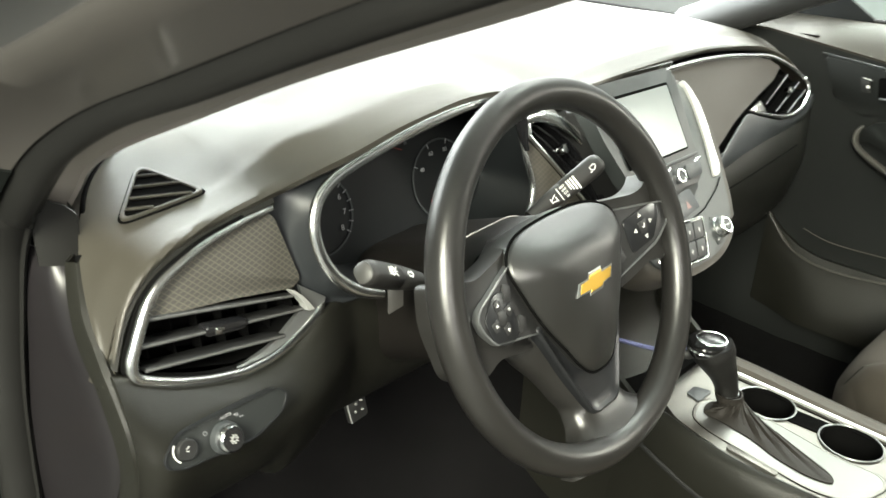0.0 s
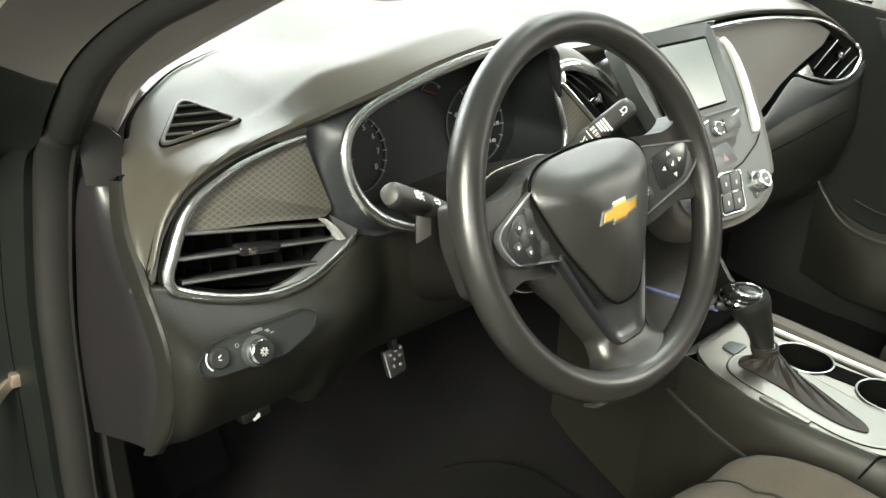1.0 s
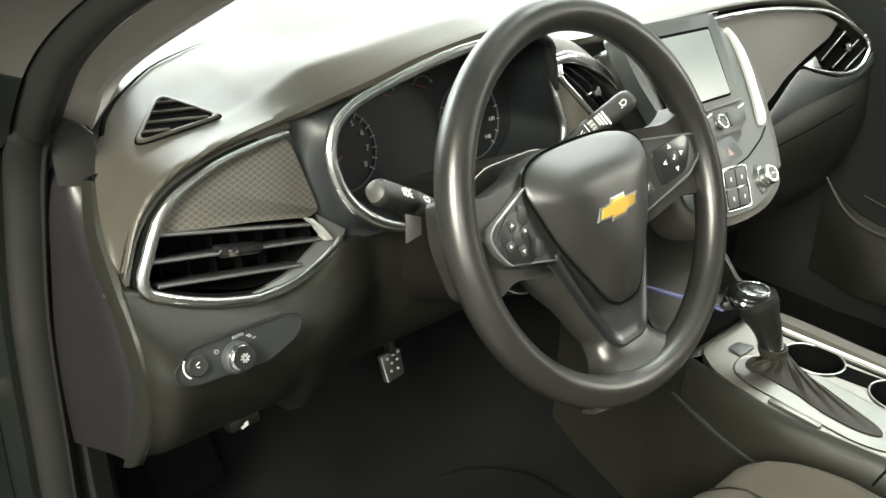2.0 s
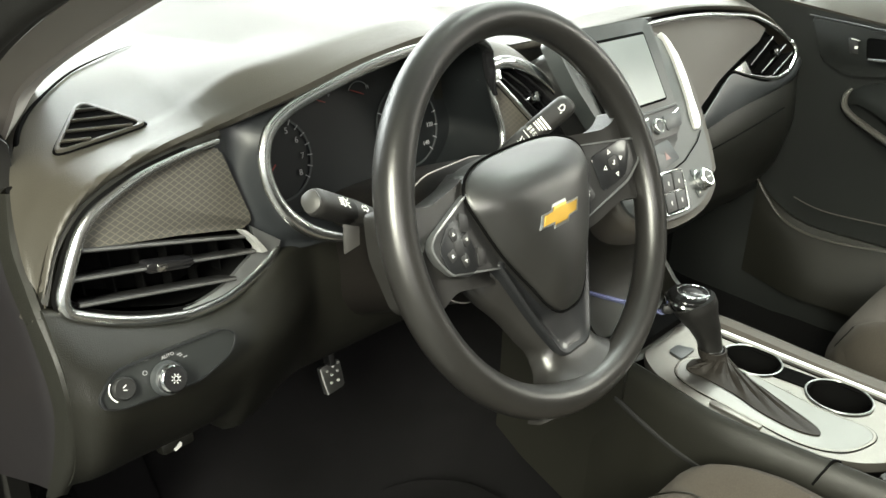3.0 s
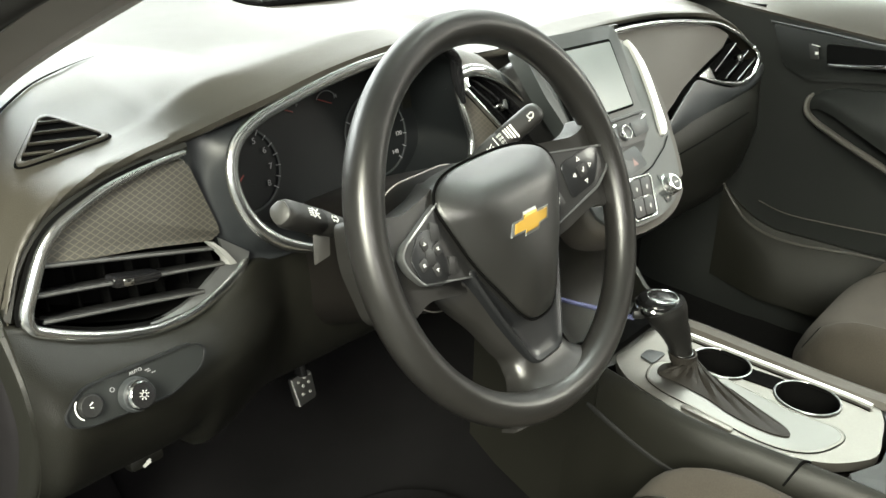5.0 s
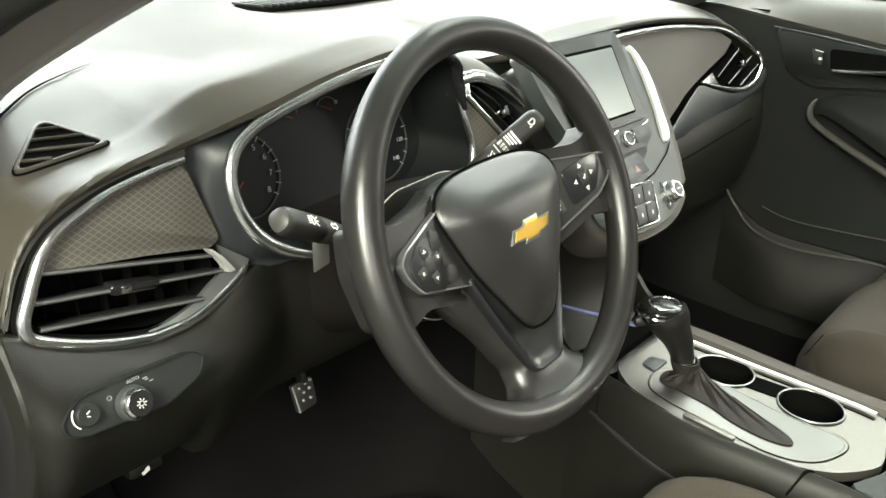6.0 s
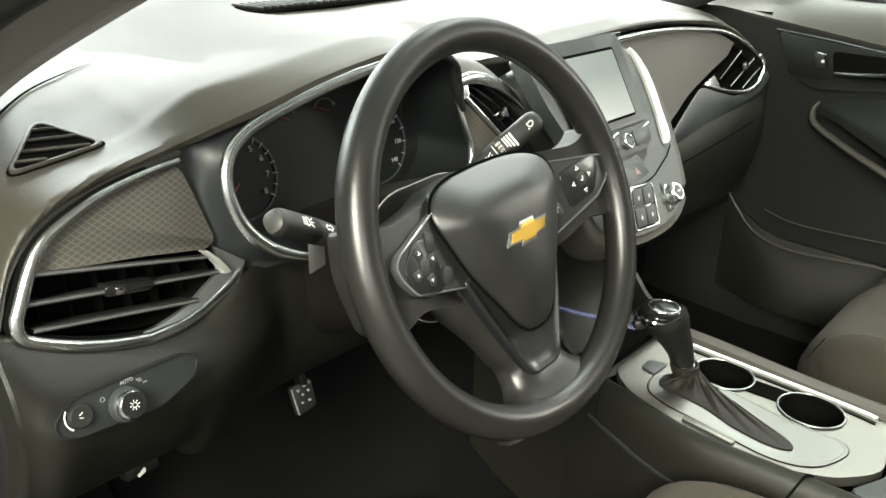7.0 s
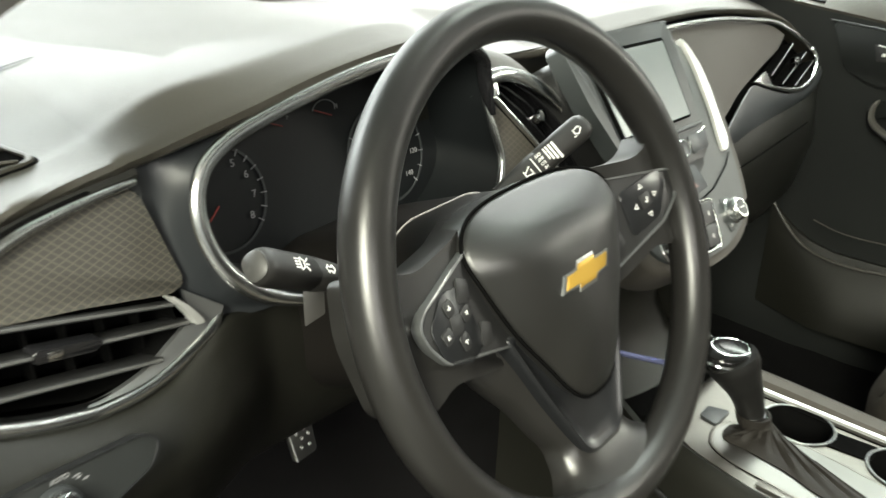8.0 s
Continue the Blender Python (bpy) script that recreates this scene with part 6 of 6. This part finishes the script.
part("bin_lid", plate(rounded([(0.25, -0.270), (0.30, -0.293), (0.36, -0.288), (0.412, -0.262), (0.425, -0.55), (0.245, -0.55)][::-1], 0.008), 0.05, 0.006, pose(0, 0, Z0), 3, top=-0.002), DOORMAT, con, "padded armrest lid", angle=25)
# front shroud and cubby below the stack
rows = []
for y, z, k in ((0.02, 0.625, 0.0), (0.05, 0.642, 0.0), (0.085, 0.665, 0), (0.11, 0.70, 0.0), (0.115, 0.76, 0), (0.10, 0.80, 0)):
    rows.append([(x, y + 0.02 * ((x - 0.335) / 0.09) ** 2, z) for x in np.linspace(0.25, 0.42, 10)])
part("front_tray", sheet(rows, 0.006, (0, 1, -0.3)), LOWER, con)
for x in (0.236, 0.436):
    rows = [[(x + 0.004 * math.sin(i), y, z0 + (z1 - z0) * s_) for i, s_ in enumerate(np.linspace(0, 1, 5))] for y, z0, z1 in ((0.02, 0.36, 0.640), (0.07, 0.38, 0.675), (0.12, 0.40, 0.735), (0.17, 0.42, 0.80), (0.22, 0.45, 0.83))]
    part("cheek", sheet(rows, 0.008), LOWER, con)
part("lit_trim", sweep(crom([(0.212, 0.085, 0.729), (0.250, 0.060, 0.712), (0.29, 0.040, 0.694), (0.325, 0.030, 0.676)], 5), oval(0.003, 0.0035, 8), up=(0, -0.6, 0.8)), BLUESHEEN, con, "trim strip with blue sheen in its colour")
# black plate in place of the shade below the stack
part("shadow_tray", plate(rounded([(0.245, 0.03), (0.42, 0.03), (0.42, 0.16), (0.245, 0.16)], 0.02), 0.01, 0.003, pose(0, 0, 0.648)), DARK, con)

# shift gate
gate = [(0.276, -0.022), (0.312, -0.014), (0.334, -0.034), (0.342, -0.080), (0.337, -0.131), (0.330, -0.170), (0.328, -0.210), (0.329, -0.236), (0.318, -0.249), (0.298, -0.249), (0.267, -0.236), (0.249, -0.213), (0.243, -0.183), (0.246, -0.150), (0.253, -0.10), (0.260, -0.050)]
go = crom(gate, 4, True)
gin = crom([(0.297 + (x - 0.297) * 0.93, -0.13 + (y + 0.13) * 0.965) for x, y in gate], 4, True)
shf = thing("gear_shifter", "black gear shifter with chrome collar and leather boot", "gear shifter")
part("gate_bezel", annulus(go.tolist()[::-1], gin.tolist()[::-1], 0.008, pose(0, 0, Z0), 0.0016, 0.0008), SILVER, shf, "silver gate bezel")
part("bezel_gap", sweep([(x, y, Z0 + 0.0008) for x, y in go], oval(0.0007, 0.0006, 6), True, (0, 0, 1)), DARK, shf)
part("gate_floor", plate(gin.tolist(), 0.006, m=pose(0, 0, Z0), top=0.0012), GATEMAT, shf)
part("park_key", plate(rounded([(0.314, 0.008), (0.336, 0.009), (0.343, -0.014), (0.308, -0.014)], 0.004), 0.004, 0.0012, pose(0, 0, Z0), top=0.003), SLATE, con, "grey park brake key")
part("inlay_strip", plate(rounded([(0.2415, -0.085), (0.2505, -0.085), (0.2445, -0.150), (0.2355, -0.150)], 0.003), 0.003, 0.001, pose(0, 0, Z0), top=0.0036), SILVER, con)
# boot: a folded bag from the lever's collar down to the gate, trailing to its rear
foot = [(0.292, -0.030), (0.318, -0.026), (0.330, -0.045), (0.322, -0.085), (0.314, -0.115), (0.303, -0.152), (0.286, -0.193), (0.272, -0.202), (0.264, -0.180), (0.268, -0.140), (0.282, -0.098), (0.288, -0.060)]
fo = crom(foot, 6, True)
cc = np.array((0.319, -0.046))
k = len(fo)
rows = []
for s_ in np.linspace(0, 1, 16):
    r = []
    for i, p in enumerate(fo):
        q = cc + 0.016 * np.array((math.cos(2 * math.pi * i / k + 2.4), -math.sin(2 * math.pi * i / k + 2.4)))
        e = s_ ** 1.6
        xy = q * (1 - e) + p * e
        fold = 0.0012 * math.sin(i * 1.9 + 2 * s_) * math.sin(math.pi * min(1, s_ * 1.1))
        xy = xy + (xy - cc) / (np.linalg.norm(xy - cc) + 1e-6) * fold
        r.append((xy[0], xy[1], Z0 + 0.013 * (1 - s_) + 0.014 * (1 - s_) ** 4 + 0.004 * math.sin(math.pi * s_) * (0.5 + 0.5 * math.cos(i * 0.9)) + 0.0012 * math.sin(i * 1.9 + 2 * s_) * math.sin(math.pi * s_) + 0.001))
    rows.append(r + r[:1])
part("boot", sheet(rows, 0.002), BOOT, shf, "creased grey-brown boot")
lever = crom([(0.322, -0.047, 0.636), (0.320, -0.043, 0.658), (0.316, -0.035, 0.682), (0.310, -0.025, 0.703), (0.307, -0.017, 0.718)], 5)
lsc = np.interp(np.linspace(0, 1, len(lever)), [0, 0.15, 0.35, 0.6, 0.85, 1.0], [0.64, 0.66, 0.74, 0.98, 1.34, 1.36])
part("lever", sweep(lever, oval(0.0200, 0.0225, 20, 2.4), up=(0.6, 0.75, 0.2), scale=lsc), LEVERMAT, shf, "black leather lever")
edge = [np.array(p) + np.array((-0.0125, -0.0135, 0.0)) * q * 1.02 for p, q in zip(lever, lsc)]
part("lever_strip", sweep(edge[3:-2], oval(0.0022, 0.0016, 8), up=(-0.7, -0.7, 0.1)), BRIGHT, shf, "chrome edge strip")
part("collar", sweep([(0.3205, -0.0455, 0.648), (0.320, -0.0445, 0.653), (0.3195, -0.044, 0.658)], oval(0.0200, 0.0225, 20, 2.4), up=(0.6, 0.75, 0.2), scale=[0.70, 0.74, 0.70]), BRIGHT, shf, "chrome collar")
KM = basis((0.3055, -0.0145, 0.7185), (0.72, -0.68, -0.04), (0.68, 0.72, 0.08))
ko = oval(0.0305, 0.0255, 28, 2.3)
part("knob_ring", dome(ko, [(0.98, -0.006), (1.04, -0.001), (1.05, 0.002), (0.99, 0.004)]), BRIGHT, shf, "chrome knob ring")
part("knob_top", dome(ko, [(0.98, 0.003), (0.95, 0.007), (0.86, 0.0105), (0.6, 0.0125), (0.3, 0.013)]), KNOBMAT, shf, "glossy black knob top")
part("knob_inset", sweep([(*(p * 0.62), 0.0128) for p in ko], oval(0.0005, 0.0005, 6), True, (0, 0, 1)), BRIGHT, shf).matrix_basis = KM
for o in shf.children:
    if o.name.startswith(("knob_ring", "knob_top")):
        o.matrix_basis = KM
part("release_button", box((0.010, 0.016, 0.012), pose(0.285, 0.004, 0.707, 0, 10, 45), 0.004), BLACK, shf)


# ---------------------------------------------------------------- seats
def seat(name, label, cx, y0, top, w, length):
    s = thing(name, label, "car seat", pose(cx, y0, top), group="front seats")
    def cush(x, y):
        u, v = x / (w / 2), -y / length
        z = 0.010 * (abs(u) ** 3) - 0.028 * max(0, 0.30 - v) ** 1.0 / 0.30 * 1.0 - 0.03 * v
        z -= 0.030 * max(0, abs(u) - 0.72) / 0.28 * abs(u) ** 6
        return z
    rows = []
    n = 36
    for j in range(26):
        v = j / 25
        r = []
        for i in range(n):
            u = -1 + 2 * i / (n - 1)
            fr = 0.085 * abs(u) ** 3.2
            x = u * w / 2 * (1 - 0.06 * max(0, 0.25 - v) / 0.25)
            y = -fr * (1 - v) - v * length
            seam = 0.007 * math.exp(-((abs(u) - 0.62) / 0.035) ** 2) + 0.006 * math.exp(-((v - 0.16) / 0.02) ** 2) * (1 if abs(u) < 0.62 else 0)
            edge = 0.06 * (1 - math.sqrt(max(0, 1 - max(0, (abs(u) - 0.70) / 0.30) ** 2))) + 0.06 * (1 - math.sqrt(max(0, 1 - max(0, (0.16 - v) / 0.16) ** 2)))
            r.append((x, y, cush(x, y) - seam - edge + 0.026 * math.exp(-((abs(u) - 0.80) / 0.15) ** 2)))
        rows.append(r)
    part("cushion", sheet(rows, 0.01, (0, 0, -1)), CLOTH, s, "brown-grey woven cloth cushion")
    skirt = []
    per = [rows[0][i] for i in range(n)]
    lft = [r[0] for r in rows[::-1]]
    rgt = [r[-1] for r in rows]
    full = lft + per[1:] + rgt[1:]
    for d, zz_ in ((0, 0.0), (0.006, -0.02), (0.004, -0.07), (-0.006, -0.12), (-0.02, -0.16)):
        skirt.append([(p[0] * (1 + d / 0.25), p[1] + d * (1 if abs(p[0]) < w * 0.49 else 0), p[2] + zz_ - (0.0 if d == 0 else 0.0)) for p in full])
    part("side_cover", sheet(skirt, 0.008, (0, -0.01, -0.2)), CLOTH, s)
    pip = [np.array(p) + np.array((0, 0, -0.012)) for p in full]
    part("welt", sweep(pip[2:-2], oval(0.0022, 0.0022, 6), up=(0, 0, 1)), LOWER, s)
    for sg in (-1, 1):
        ln = [np.array(r[int((n - 1) * (0.5 + sg * 0.31))]) + np.array((0, 0, 0.0015)) for r in rows]
        part("seam", sweep(ln, oval(0.0012, 0.0010, 6), up=(0, 0, 1)), LOWER, s)
    part("base", box((w * 0.86, length * 0.8, 0.10), pose(0, -length * 0.5, -0.20), 0.02), BLACK, s)
    br = [[(u * w * 0.46, -length - 0.02 - 0.32 * t - 0.02 * abs(u) ** 2 * -1, 0.02 + 0.62 * t) for u in np.linspace(-1, 1, 14)] for t in np.linspace(0, 1, 10)]
    part("backrest", sheet(br, 0.09, (0, -1, 0.2)), CLOTH, s)
    return s


seat("driver_seat", "brown-grey cloth driver's seat cushion with sewn bolsters", -0.005, -0.055, 0.612, 0.46, 0.50)
seat("passenger_seat", "brown-grey cloth passenger seat cushion with sewn bolsters", 0.782, -0.080, 0.622, 0.46, 0.50)

# ---------------------------------------------------------------- footwell things
ped = thing("brake_pedal", "small metal pedal pad with raised studs", "pedal")
PM = basis((0.110, 0.452, 0.481), (1, 0.05, 0), (0, 0.3, 1))
part("pad", plate(rounded([(-0.019, -0.024), (0.018, -0.022), (0.019, 0.022), (-0.021, 0.022)], 0.004), 0.008, 0.002, PM), PEDALMAT, ped)
part("edge_strip", box((0.0025, 0.044, 0.004), PM @ pose(-0.0195, -0.001, 0.001, 0, 0, 4), 0.001), STUDMAT, ped)
for i, (x, y) in enumerate(((-0.009, 0.013), (0.004, 0.016), (-0.002, 0.004), (0.010, 0.006), (-0.006, -0.008), (0.008, -0.009), (0.014, 0.018))):
    part("stud", lathe([(0, 0.0034), (0.0018, 0.0028), (0.0030, -0.001)], PM @ pose(x, y, 0), 10), STUDMAT, ped)
part("arm", sweep(crom([(0.110, 0.458, 0.50), (0.112, 0.475, 0.56), (0.115, 0.47, 0.64), (0.115, 0.44, 0.72)], 5), oval(0.006, 0.010, 8, 4)), BLACK, ped)
# wears the near-black carpet so that it sinks into the footwell's shade
rest = thing("foot_rest", "dead pedal against the firewall, darkened for footwell shade", "foot rest")
part("pad", box((0.10, 0.03, 0.20), pose(-0.22, 0.56, 0.46, -38), 0.008), CARPET, rest)
hr = thing("bonnet_release", "black bonnet release handle with white printed symbol", "lever")
part("handle", box((0.040, 0.022, 0.022), pose(-0.232, 0.2985, 0.630, -15), 0.006), LOWER, hr)
bm = box((0.009, 0.0006, 0.0035), pose(-0.2375, 0.2795, 0.632, -15, -22, 0))
box((0.005, 0.0006, 0.003), pose(-0.2355, 0.2790, 0.6352, -15, -30, 0), bm=bm)
part("symbol", bm, WHITEINK, hr)
